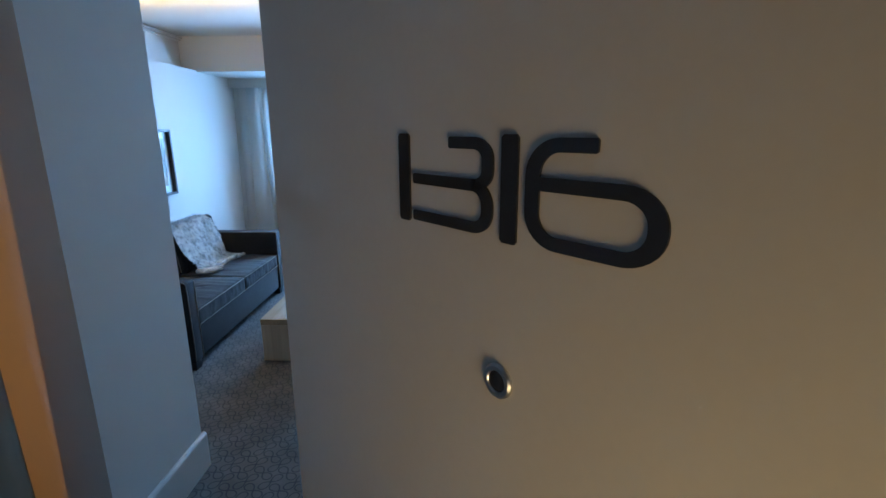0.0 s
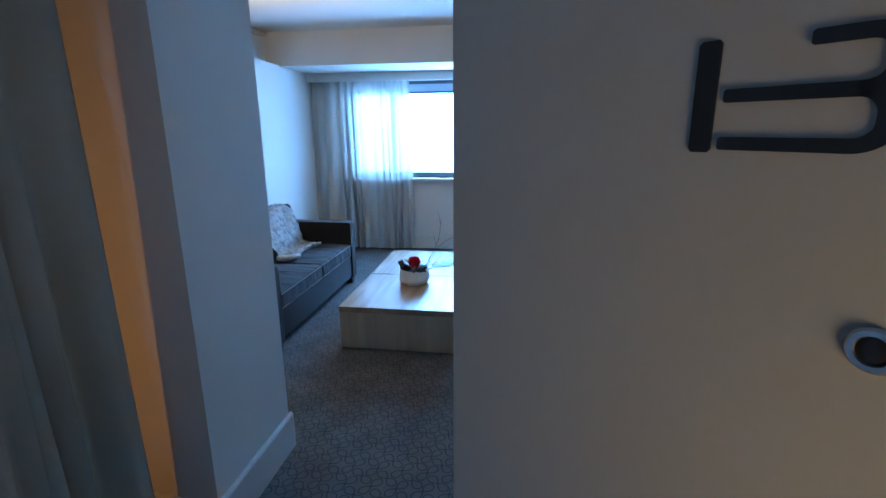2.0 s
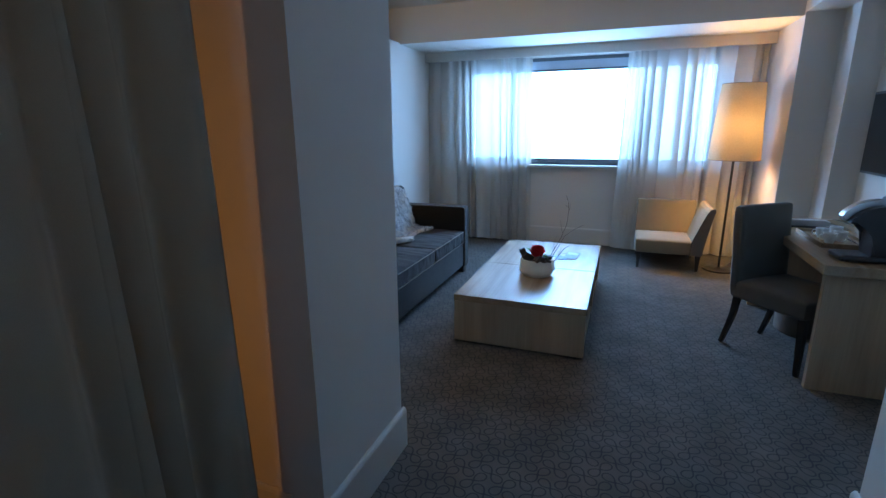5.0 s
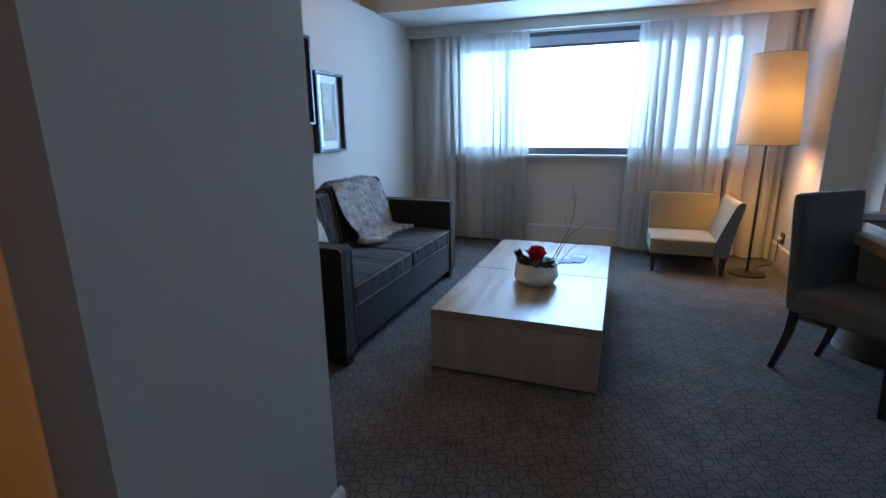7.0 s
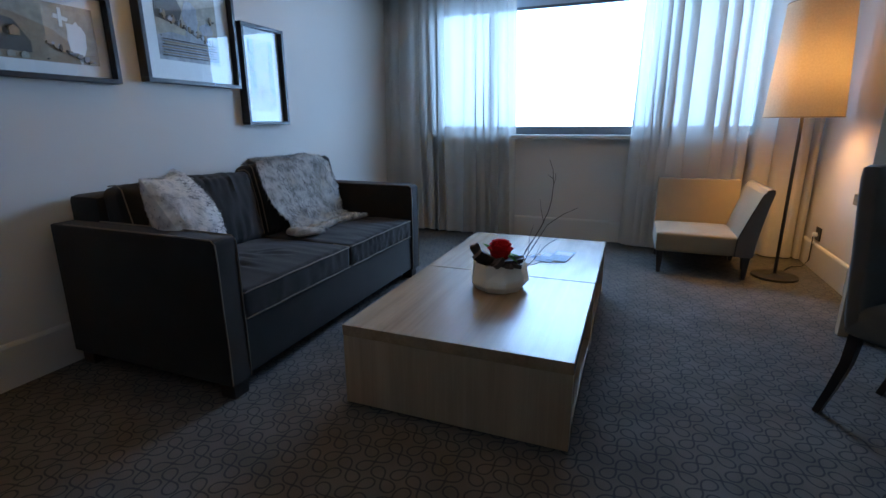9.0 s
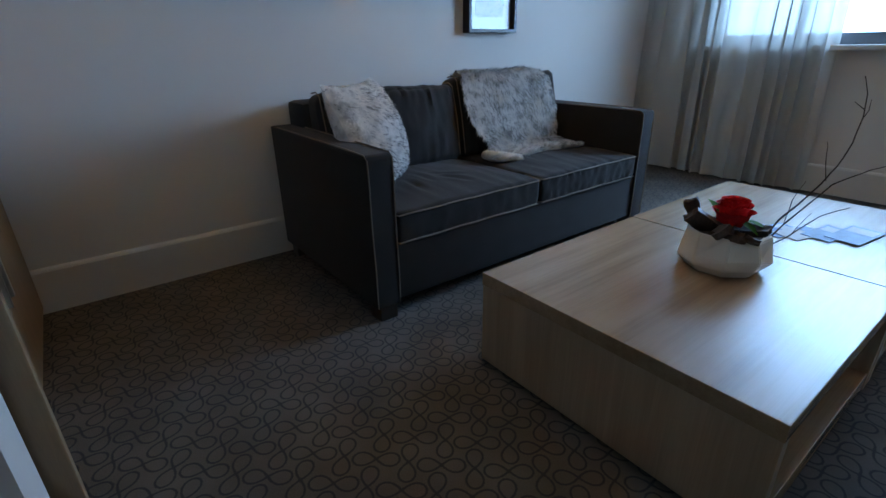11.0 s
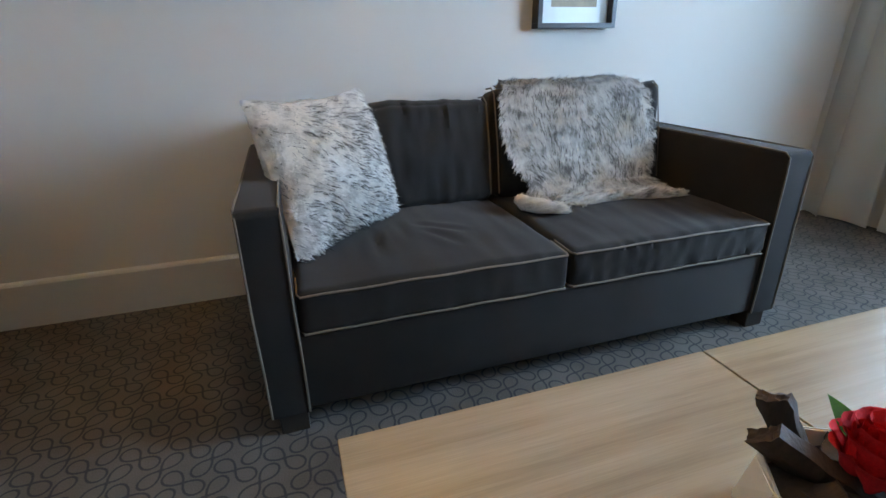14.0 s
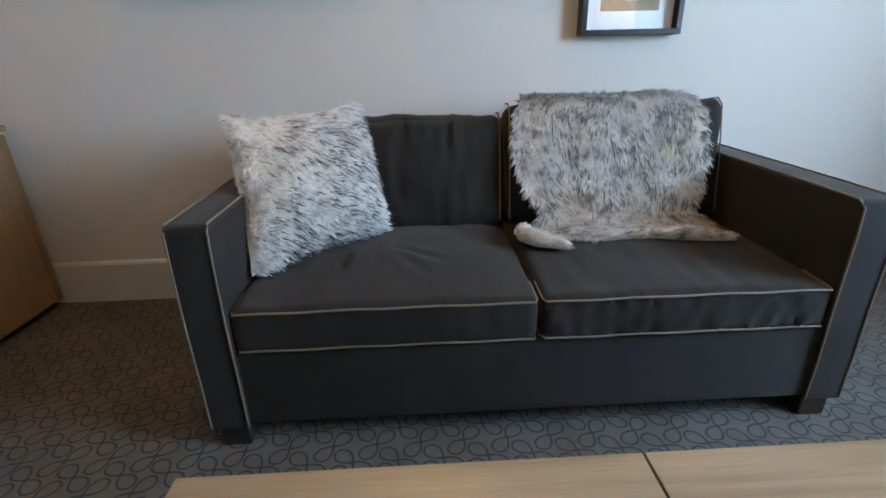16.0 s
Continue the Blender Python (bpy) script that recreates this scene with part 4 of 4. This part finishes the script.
def twig(pts, r, sides):
    t = thing("twig", pts[0], "thin bare brown twig standing in the bowl", "twig", "twigs")
    def curve(p, k=5):
        out = []
        for a, b in zip(p, p[1:]):
            for i in range(k):
                q = Vector(a).lerp(Vector(b), i / k)
                out.append(q + 0.004 * noise.noise_vector(q * 14))
        return out + [Vector(p[-1])]
    c = curve(pts)
    bm = bmesh.new()
    tube(bm, c, [r * (1 - 0.6 * i / len(c)) for i in range(len(c))], 6)
    add("stem", bm, TWIG, t)
    for s in sides:
        c = curve(s, 3)
        bm = bmesh.new()
        tube(bm, c, [r * 0.55 * (1 - 0.6 * i / len(c)) for i in range(len(c))], 5)
        add("side_shoot", bm, TWIG, t)


twig([(-0.73, 4.17, 0.42), (-0.70, 4.25, 0.505), (-0.66, 4.33, 0.59), (-0.628, 4.395, 0.67), (-0.612, 4.42, 0.745), (-0.610, 4.43, 0.82), (-0.618, 4.43, 0.885), (-0.636, 4.43, 0.935)], 0.0032,
     [[(-0.611, 4.43, 0.81), (-0.602, 4.43, 0.84), (-0.604, 4.43, 0.87)], [(-0.64, 4.365, 0.63), (-0.655, 4.37, 0.70), (-0.665, 4.37, 0.745)], [(-0.612, 4.43, 0.84), (-0.640, 4.42, 0.862)]])
twig([(-0.72, 4.18, 0.42), (-0.69, 4.27, 0.49), (-0.63, 4.40, 0.61), (-0.56, 4.46, 0.66), (-0.49, 4.48, 0.695)], 0.003,
     [[(-0.69, 4.27, 0.49), (-0.70, 4.32, 0.56), (-0.685, 4.35, 0.62)]])
twig([(-0.71, 4.16, 0.42), (-0.66, 4.25, 0.47), (-0.62, 4.34, 0.52), (-0.57, 4.42, 0.545)], 0.0025, [[(-0.66, 4.25, 0.47), (-0.64, 4.32, 0.53)]])

for i, (x, y, w, l, turn, m, lab) in enumerate(((-0.80, 4.63, 0.10, 0.17, -12, PAPERBLUE, "glossy blue"), (-0.735, 4.66, 0.10, 0.19, -16, PAPERWHITE, "white"), (-0.665, 4.72, 0.10, 0.19, -10, PAPERBLUE, "glossy blue and white"), (-0.595, 4.77, 0.11, 0.22, -8, PAPERBLUE, "blue"))):
    bm = bmesh.new()
    box(bm, -w / 2, w / 2, -l / 2, l / 2, 0, 0.0016)
    ob = finish("leaflet", bm, m)
    ob.matrix_world = pose(x, y, 0.3502 + 0.0018 * i, 0, 0, turn)
    tagged(ob, lab + " leaflet fanned out on the coffee table", "leaflet", "leaflets")
    bm = bmesh.new()
    box(bm, -w / 2 + 0.01, w / 2 - 0.01, l * 0.1, l * 0.42, 0.0016, 0.0019)
    pic = part("printed_picture", bm, PAPERWHITE if m is PAPERBLUE else PAPERBLUE, ob)

# ---- pictures over the sofa ----


def picture(y0, y1, z0, z1, mount, label, shapes):
    """A deep black frame with mount, print and glass; shapes: flat fields of the print, each a colour and an outline in 0..1."""
    p = thing("framed_picture", (XL, (y0 + y1) / 2, z0), label, "picture", "pictures over the sofa")
    x0, x1, f = XL + 0.001, XL + 0.062, 0.022
    for b in ((y0, y1, z0, z0 + f), (y0, y1, z1 - f, z1), (y0, y0 + f, z0 + f, z1 - f), (y1 - f, y1, z0 + f, z1 - f)):
        addbox("frame_bar", (x0, x1, *b), FRAME, p, 0.002)
    addbox("mount", (x0 + 0.012, x0 + 0.018, y0 + f, y1 - f, z0 + f, z1 - f), MOUNT, p, 0.0, "off-white mount")
    ay, by, az, bz = y0 + f + mount, y1 - f - mount, z0 + f + mount * 1.1, z1 - f - mount
    pr = addbox("print", (x0 + 0.018, x0 + 0.0195, ay, by, az, bz), shapes[0], p, 0.0, "faded sepia print")
    for i, (m, outline) in enumerate(shapes[1:]):
        bm = bmesh.new()
        prism(bm, [(ay + (by - ay) * u, az + (bz - az) * v) for u, v in outline], "x", x0 + 0.0195, x0 + 0.0199 + 0.0004 * i)
        add("printed_shape", bm, m, pr)
    g = addbox("pane", (x0 + 0.030, x0 + 0.033, y0 + f - 0.004, y1 - f + 0.004, z0 + f - 0.004, z1 - f + 0.004), PICGLASS, p, 0.0)
    g.visible_shadow = False


def blob(cx, cy, rx, ry, n=16, seed=0.0, rough=0.25):
    return [(cx + rx * (1 + rough * noise.noise(Vector((math.cos(6.283 * k / n) * 2, math.sin(6.283 * k / n) * 2, seed)))) * math.cos(6.283 * k / n),
             cy + ry * (1 + rough * noise.noise(Vector((math.cos(6.283 * k / n) * 2, math.sin(6.283 * k / n) * 2, seed + 4)))) * math.sin(6.283 * k / n)) for k in range(n)]


picture(2.885, 3.765, 1.304, 1.700, 0.05, "wide black-framed sepia print of a domed building", [SEPIA,
        (PALEPRINT, [(0, 0.72), (0.3, 0.80), (0.55, 0.74), (0.75, 0.55), (0.86, 0.3), (0.88, 0), (1, 0), (1, 1), (0, 1)]),
        (SEPIADARK, [(0.05, 0.12), (0.62, 0.12), (0.62, 0.3), (0.55, 0.62), (0.4, 0.7), (0.2, 0.7), (0.05, 0.6)]),
        (MOUNT, blob(0.88, 0.42, 0.055, 0.34, 18, 3, 0.5)), (MOUNT, [(0.76, 0.76), (0.84, 0.72), (0.85, 0.78), (0.77, 0.83)]), (MOUNT, [(0.79, 0.62), (0.81, 0.62), (0.815, 0.94), (0.795, 0.94)])]
        + [(PALEPRINT, [(0.08 + 0.068 * k, 0.02), (0.12 + 0.068 * k, 0.02), (0.12 + 0.068 * k, 0.09), (0.10 + 0.068 * k, 0.13), (0.08 + 0.068 * k, 0.09)]) for k in range(8)]
        + [((SEPIADARK, SEPIA, GREYPRINT)[k % 3], blob(0.70 + 0.27 * ((k * 0.618) % 1), 0.05 + 0.30 * ((k * 0.377) % 1), 0.008 + 0.006 * (k % 3), 0.015 + 0.012 * (k % 4), 9, k, 0.8)) for k in range(18)]
        + [(SEPIA, [(0.09 + 0.085 * k, 0.36), (0.14 + 0.085 * k, 0.36), (0.14 + 0.085 * k, 0.47), (0.115 + 0.085 * k, 0.53), (0.09 + 0.085 * k, 0.47)]) for k in range(6)])
picture(3.912, 4.562, 1.329, 1.98, 0.095, "large black-framed grey print of a ruin with figures", [PALEPRINT,
        (GREYPRINT, [(0, 0), (1, 0), (1, 0.32), (0.72, 0.38), (0.5, 0.34), (0.2, 0.36), (0, 0.30)]), (SEPIADARK, [(0, 0.52), (0.34, 0.46), (0.42, 0.66), (0.3, 0.9), (0.12, 0.98), (0, 0.94)]),
        (GREYPRINT, blob(0.55, 0.55, 0.12, 0.24, 18, 1, 0.6)), (GREYPRINT, blob(0.80, 0.46, 0.12, 0.10, 14, 6, 0.6)), (PALEPRINT, [(0.1, 0.2), (0.9, 0.22), (0.9, 0.25), (0.1, 0.24)])]
        + [((SEPIADARK, GREYPRINT, SEPIA)[k % 3], blob(0.06 + 0.88 * ((k * 0.618) % 1), 0.30 + 0.32 * ((k * 0.377) % 1), 0.008 + 0.009 * (k % 4), 0.012 + 0.016 * (k % 3), 9, k, 0.9)) for k in range(34)]
        + [((SEPIADARK, SEPIA)[k % 2], [(0.04 + 0.05 * (k % 3), 0.05 + 0.034 * k), (0.96 - 0.04 * (k % 4), 0.05 + 0.034 * k), (0.96, 0.058 + 0.034 * k), (0.05, 0.060 + 0.034 * k)]) for k in range(7)])
picture(4.603, 5.008, 1.107, 1.744, 0.062, "narrow black-framed sepia print of a street", [SEPIA,
        (PALEPRINT, [(0.3, 0.4), (0.7, 0.35), (0.8, 1), (0.2, 1)]), (SEPIADARK, [(0, 0.2), (0.25, 0.3), (0.2, 1), (0, 1)]), (SEPIADARK, [(0.78, 0.3), (1, 0.15), (1, 1), (0.85, 1)]),
        (PALEPRINT, [(0.40, 0.075), (0.60, 0.075), (0.60, 0.09), (0.40, 0.09)])])

# ---- window bay: floor lamp, armchair, socket ----


def floor_lamp():
    cx, cy = 0.790, 6.04
    f = thing("floor_lamp", (cx, cy, 0), "tall floor lamp with a beige drum shade, switched on", "floor lamp")
    bm = bmesh.new()
    r = lathe(bm, [(0.0, 0.0), (0.148, 0.0), (0.15, 0.006), (0.148, 0.014), (0.03, 0.018), (0.014, 0.03), (0.0, 0.03)], 40, (cx, cy))
    bmesh.ops.remove_doubles(bm, verts=bm.verts, dist=1e-5)
    add("base_plate", bm, DARKMETAL, f, smooth=True)
    bm = bmesh.new()
    tube(bm, [(cx, cy, 0.025), (cx, cy, 1.36)], 0.011, 14)
    add("pole", bm, DARKMETAL, f, smooth=True)
    bm = bmesh.new()
    lathe(bm, [(0.228, 1.135), (0.2285, 1.14), (0.1855, 1.85), (0.185, 1.855)], 56, (cx, cy))
    sh = add("shade", bm, SHADE, f, "beige fabric drum shade", True)
    for rr, z in ((0.228, 1.137), (0.185, 1.853)):
        bm = bmesh.new()
        tube(bm, [(cx + rr * math.cos(k * math.pi / 24), cy + rr * math.sin(k * math.pi / 24), z) for k in range(49)], 0.003, 6, False)
        add("rim", bm, CREAM, sh)
    bm = bmesh.new()
    for k in range(3):
        a = k * 2.094 + 0.4
        tube(bm, [(cx, cy, 1.345), (cx + 0.222 * math.cos(a), cy + 0.222 * math.sin(a), 1.17)], 0.003, 6)
    add("shade_holder", bm, DARKMETAL, f)
    bm = bmesh.new()
    tube(bm, [(cx + 0.08, cy + 0.12, 0.008), (cx + 0.13, cy + 0.24, 0.006), (cx + 0.18, cy + 0.32, 0.006), (cx + 0.27, cy + 0.37, 0.008), (1.092, cy + 0.365, 0.06), (1.088, cy + 0.355, 0.20), (1.085, cy + 0.35, 0.262)], 0.004, 6)
    add("cable", bm, BLACK, f, "black mains cable")


floor_lamp()


def armchair():
    a = thing("armchair", (0.28, 6.15, 0), "low cream armchair with one flared side and taupe edge", "armchair")
    bm = bmesh.new()
    cushion(bm, -0.045, 0.50, 5.865, 6.36, 0.165, 0.315, 0.022, (0, 0.004, 0.012), 14, 0.002)
    add("seat", bm, CREAM, a, "cream fabric seat", True)
    bm = bmesh.new()
    prism(bm, [(6.34, 0.165), (6.50, 0.165), (6.565, 0.64), (6.545, 0.658), (6.46, 0.655), (6.36, 0.33)], "x", -0.04, 0.57, 0.012)
    add("backrest", bm, CREAM, a, "cream fabric backrest", True)
    bm = bmesh.new()
    n = 10
    outl = [(0.475, 0.165), (0.60, 0.165)] + [(0.60 + 0.075 * (k / n) ** 1.4, 0.165 + 0.475 * k / n) for k in range(2, n)] + [(0.676, 0.635), (0.668, 0.650), (0.650, 0.658), (0.628, 0.652), (0.604, 0.622), (0.545, 0.47), (0.485, 0.30)]
    prism(bm, outl, "y", 5.868, 6.50, 0.006)
    arm = add("arm", bm, CREAM, a, "flared side with dark piped edge", True)
    bm = bmesh.new()
    prism(bm, [(0.482, 0.17), (0.597, 0.17)] + [(0.597 + 0.073 * (k / n) ** 1.4, 0.165 + 0.475 * k / n) for k in range(2, n)] + [(0.670, 0.632), (0.663, 0.645), (0.649, 0.652), (0.631, 0.646), (0.609, 0.617), (0.550, 0.465), (0.490, 0.30)], "y", 5.8625, 5.8675)
    add("front_facing", bm, TAUPE, arm, "taupe fabric facing")
    bm = bmesh.new()
    rim(bm, [(0.482, 5.863, 0.17), (0.488, 5.863, 0.30), (0.548, 5.863, 0.468), (0.606, 5.863, 0.620), (0.629, 5.863, 0.650), (0.650, 5.863, 0.656), (0.668, 5.863, 0.648)], 0.004)
    rim(bm, [(0.668, 5.87, 0.651), (0.668, 6.49, 0.651)], 0.004)
    add("piping", bm, DARKWOOD, arm, "dark piping")
    for x, y in ((-0.005, 5.90), (0.56, 5.90), (-0.005, 6.44), (0.56, 6.44)):
        bm = bmesh.new()
        lo = [bm.verts.new((x + dx * 0.013, y + dy * 0.013 - 0.012, 0)) for dx, dy in ((-1, -1), (1, -1), (1, 1), (-1, 1))]
        hi = [bm.verts.new((x + dx * 0.026, y + dy * 0.026, 0.17)) for dx, dy in ((-1, -1), (1, -1), (1, 1), (-1, 1))]
        bm.faces.new(lo), bm.faces.new(hi)
        for k in range(4):
            bm.faces.new((lo[k], lo[(k + 1) % 4], hi[(k + 1) % 4], hi[k]))
        add("leg", bm, DARKWOOD, a, "tapered dark wooden leg")


armchair()

o = thing("power_socket", (XR, 6.39, 0.27), "dark grey double power socket with a white plug", "socket")
addbox("face_plate", (XR - 0.010, XR - 0.0005, 6.335, 6.435, 0.225, 0.325), BLACK, o, 0.003)
addbox("plug", (XR - 0.045, XR - 0.0105, 6.372, 6.402, 0.255, 0.285), WHITECUP, o, 0.006, "white plug")

# ---- desk side ----


def desk():
    x0, x1, y0, y1, h = 0.815, 1.575, 3.51, 5.05, 0.75
    d = thing("desk", ((x0 + x1) / 2, (y0 + y1) / 2, 0), "pale oak writing desk with solid end panels", "desk")
    addbox("desktop", (x0, x1, y0, y1, h - 0.055, h), WOOD, d, 0.003)
    addbox("end_panel", (x0 + 0.03, x1, y0 + 0.05, y0 + 0.09, 0, h - 0.056), WOODX, d, 0.003)
    addbox("end_panel", (x0 + 0.03, x1, y1 - 0.07, y1 - 0.03, 0, h - 0.056), WOODX, d, 0.003)
    addbox("back_panel", (x1 - 0.05, x1 - 0.02, y0 + 0.091, y1 - 0.071, 0.1, h - 0.056), WOODX, d, 0.003)


desk()


def dining_chair():
    A, B = Vector((0.50, 4.10, 0)), Vector((0.80, 4.35, 0))
    u = (B - A).normalized()
    fwd = Vector((u.y, -u.x, 0))
    c = thing("desk_chair", (0.84, 4.02, 0), "dark upholstered desk chair with black splayed legs", "chair")
    def at(s, f, z):
        return A + u * s + fwd * f + Vector((0, 0, z))
    base = Matrix(((u.x, fwd.x, 0, A.x), (u.y, fwd.y, 0, A.y), (0, 0, 1, 0), (0, 0, 0, 1)))
    w = 0.40
    bm = bmesh.new()
    cushion(bm, -0.045, w + 0.02, 0.05, 0.55, 0.36, 0.485, 0.03, (0, 0.008, 0.012), 12, 0.002)
    bmesh.ops.transform(bm, matrix=base, verts=bm.verts)
    add("seat", bm, CHAIRFAB, c, "dark fabric seat", True)
    bm = bmesh.new()
    cushion(bm, -0.048, w + 0.02, -0.035, 0.035, 0.0, 0.585, 0.025, (0, 0.008, 0), 12, 0.002)
    bmesh.ops.transform(bm, matrix=base @ pose(0.0, 0.085, 0.385, 5, 0, 0), verts=bm.verts)
    add("backrest", bm, CHAIRFAB, c, "dark fabric upright backrest", True)
    for s in (0.012, w - 0.012):
        bm = bmesh.new()
        tube(bm, [at(s, 0.0, 0.0), at(s, 0.035, 0.12), at(s, 0.065, 0.24), at(s, 0.08, 0.38)], [0.017, 0.020, 0.023, 0.027], 4)
        add("leg", bm, DARKWOOD, c, "black splayed back leg")
        bm = bmesh.new()
        tube(bm, [at(s, 0.525, 0.0), at(s, 0.518, 0.2), at(s, 0.51, 0.38)], [0.018, 0.024, 0.029], 4)
        add("leg", bm, DARKWOOD, c, "black tapered front leg")


dining_chair()


def bin_drum():
    b = thing("waste_bin", (1.10, 4.50, 0), "dark grey round drum bin under the desk", "bin")
    bm = bmesh.new()
    lathe(bm, [(0.0, 0.0), (0.17, 0.0), (0.18, 0.01), (0.185, 0.28), (0.18, 0.285), (0.175, 0.28), (0.17, 0.03), (0.0, 0.02)], 36, (1.10, 4.50))
    bmesh.ops.remove_doubles(bm, verts=bm.verts, dist=1e-5)
    add("drum", bm, TAUPE, b, smooth=True)


bin_drum()


def coffee_machine():
    x, y, h = 1.10, 3.70, 0.75
    m = thing("coffee_machine", (x, y, h), "black capsule coffee machine with a silver curved head", "coffee machine")
    bm = bmesh.new()
    cushion(bm, x - 0.19, x + 0.13, y - 0.095, y + 0.095, h, h + 0.035, 0.017, (0, 0, 0), 10)
    add("drip_base", bm, BLACK, m, smooth=True)
    n = 14
    def arch(f, drop):
        a = math.pi * (0.10 + 0.86 * f)
        return (x - 0.02 - 0.185 * math.cos(a) * (1 - 0.25 * drop / 0.06), h + 0.20 + 0.135 * math.sin(a) - drop)
    bm = bmesh.new()
    prism(bm, [(x - 0.06, h + 0.03), (x + 0.14, h + 0.03), (x + 0.155, h + 0.18)] + [arch(k / n, 0.03) for k in range(n, -1, -1)] + [(x - 0.16, h + 0.205), (x - 0.09, h + 0.20), (x - 0.05, h + 0.15)], "y", y - 0.078, y + 0.078, 0.018)
    add("body", bm, BLACK, m, smooth=True)
    bm = bmesh.new()
    prism(bm, [arch(k / n, 0.0) for k in range(n + 1)] + [arch(k / n, 0.029) for k in range(n, -1, -1)], "y", y - 0.030, y + 0.030, 0.006)
    add("head", bm, CHROME, m, "silver arched lever head", True)
    bm = bmesh.new()
    lathe(bm, [(0.0, h + 0.330), (0.011, h + 0.330), (0.013, h + 0.343), (0.008, h + 0.353), (0.0, h + 0.354)], 16, (x - 0.02, y))
    add("knob", bm, CHROME, m, smooth=True)
    bm = bmesh.new()
    box(bm, x + 0.151, x + 0.24, y - 0.06, y + 0.06, h + 0.001, h + 0.26, 0.015)
    add("water_tank", bm, BLACK, m, smooth=True)


coffee_machine()
tr = thing("serving_tray", (1.06, 4.19, 0.75), "pale wooden serving tray on the desk", "tray")
addbox("tray_floor", (0.93, 1.20, 3.95, 4.43, 0.7505, 0.757), WOOD, tr, 0.001)
for b in ((0.93, 0.94, 3.95, 4.43), (1.19, 1.20, 3.95, 4.43), (0.941, 1.189, 3.95, 3.96), (0.941, 1.189, 4.42, 4.43)):
    addbox("tray_edge", (*b, 0.7575, 0.778), WOOD, tr, 0.002)


def cup(x, y, z=0.7575):
    c = thing("cup", (x, y, z), "small white porcelain coffee cup on the tray", "cup", "cups on the tray")
    bm = bmesh.new()
    lathe(bm, [(0.0, z), (0.022, z), (0.034, z + 0.03), (0.038, z + 0.062), (0.036, z + 0.062), (0.031, z + 0.03), (0.018, z + 0.006), (0.0, z + 0.006)], 24, (x, y))
    bmesh.ops.remove_doubles(bm, verts=bm.verts, dist=1e-5)
    add("cup_body", bm, WHITECUP, c, smooth=True)
    bm = bmesh.new()
    tube(bm, [(x - 0.034, y, z + 0.05), (x - 0.052, y, z + 0.048), (x - 0.056, y, z + 0.035), (x - 0.048, y, z + 0.022), (x - 0.031, y, z + 0.02)], 0.004, 6)
    add("handle", bm, WHITECUP, c, smooth=True)


cup(1.01, 4.08), cup(1.09, 4.16), cup(1.02, 4.24), cup(1.12, 4.32)
fo = thing("desk_folder", (1.08, 4.72, 0.75), "black leatherette folder lying on the desk", "folder")
addbox("cover", (0.92, 1.24, 4.60, 4.86, 0.7505, 0.764), BLACK, fo, 0.003)
addbox("spine", (0.915, 0.9195, 4.60, 4.86, 0.7505, 0.766), BLACK, fo, 0.001)
ps = thing("paper_sheet", (1.12, 4.93, 0.75), "white paper sheet lying on the desk", "paper")
addbox("sheet", (1.00, 1.28, 4.88, 5.0, 0.7505, 0.7515), PAPERWHITE, ps, 0.0)
SCREEN = mat("tv_screen", (0.008, 0.009, 0.011), 0.08, 0.1, 4, 100, 0.0)
tv = thing("wall_television", (1.60, 4.72, 1.08), "flat black television mounted on the wall", "television")
addbox("casing", (1.535, 1.575, 4.08, 5.28, 1.10, 1.71), BLACK, tv, 0.006)
addbox("screen", (1.531, 1.5345, 4.10, 5.26, 1.12, 1.69), SCREEN, tv, 0.0, "dark glossy screen")
addbox("bracket", (1.5755, 1.5995, 4.5, 4.95, 1.25, 1.5), DARKMETAL, tv, 0.002)

# ---- corner behind the wall end ----
cb = thing("wooden_cabinet", (-2.06, 2.0, 0), "warm brown wooden cabinet standing against the wall", "cabinet")
addbox("body", (-2.660, -1.31, 1.805, 2.230, 0.03, 0.80), CABWOOD, cb, 0.003)
addbox("top", (-2.665, -1.301, 1.803, 2.262, 0.8005, 0.828), CABWOOD, cb, 0.003)
addbox("side_panel", (-1.3005, -1.27, 1.803, 2.358, 0.0, 0.86), CABWOOD, cb, 0.003, "wooden end panel standing proud of the doors")
for x0, x1 in ((-2.630, -1.985), (-1.98, -1.33)):
    dr = addbox("door", (x0, x1, 2.2305, 2.252, 0.04, 0.79), CABWOOD, cb, 0.003)
    addbox("handle", (x1 - 0.05 if x0 < -2.3 else x0 + 0.03, x1 - 0.03 if x0 < -2.3 else x0 + 0.05, 2.2525, 2.272, 0.36, 0.50), CHROME, dr, 0.003)
addbox("plinth", (-2.64, -1.33, 1.83, 2.20, 0, 0.029), BLACK, cb, 0.0)
addbox("side_stile", (-2.660, -2.633, 2.2305, 2.252, 0.04, 0.79), CABWOOD, cb, 0.003)
tl = thing("table_lamp", (-2.25, 1.98, 0.828), "small table lamp with a beige shade, switched on", "table lamp")
bm = bmesh.new()
lathe(bm, [(0.0, 0.829), (0.07, 0.829), (0.07, 0.84), (0.012, 0.85), (0.012, 1.08), (0.0, 1.08)], 24, (-2.25, 1.98))
bmesh.ops.remove_doubles(bm, verts=bm.verts, dist=1e-5)
add("stand", bm, DARKMETAL, tl, smooth=True)
bm = bmesh.new()
lathe(bm, [(0.13, 1.08), (0.11, 1.33)], 32, (-2.25, 1.98))
add("shade", bm, SHADE, tl, "beige fabric shade", True)
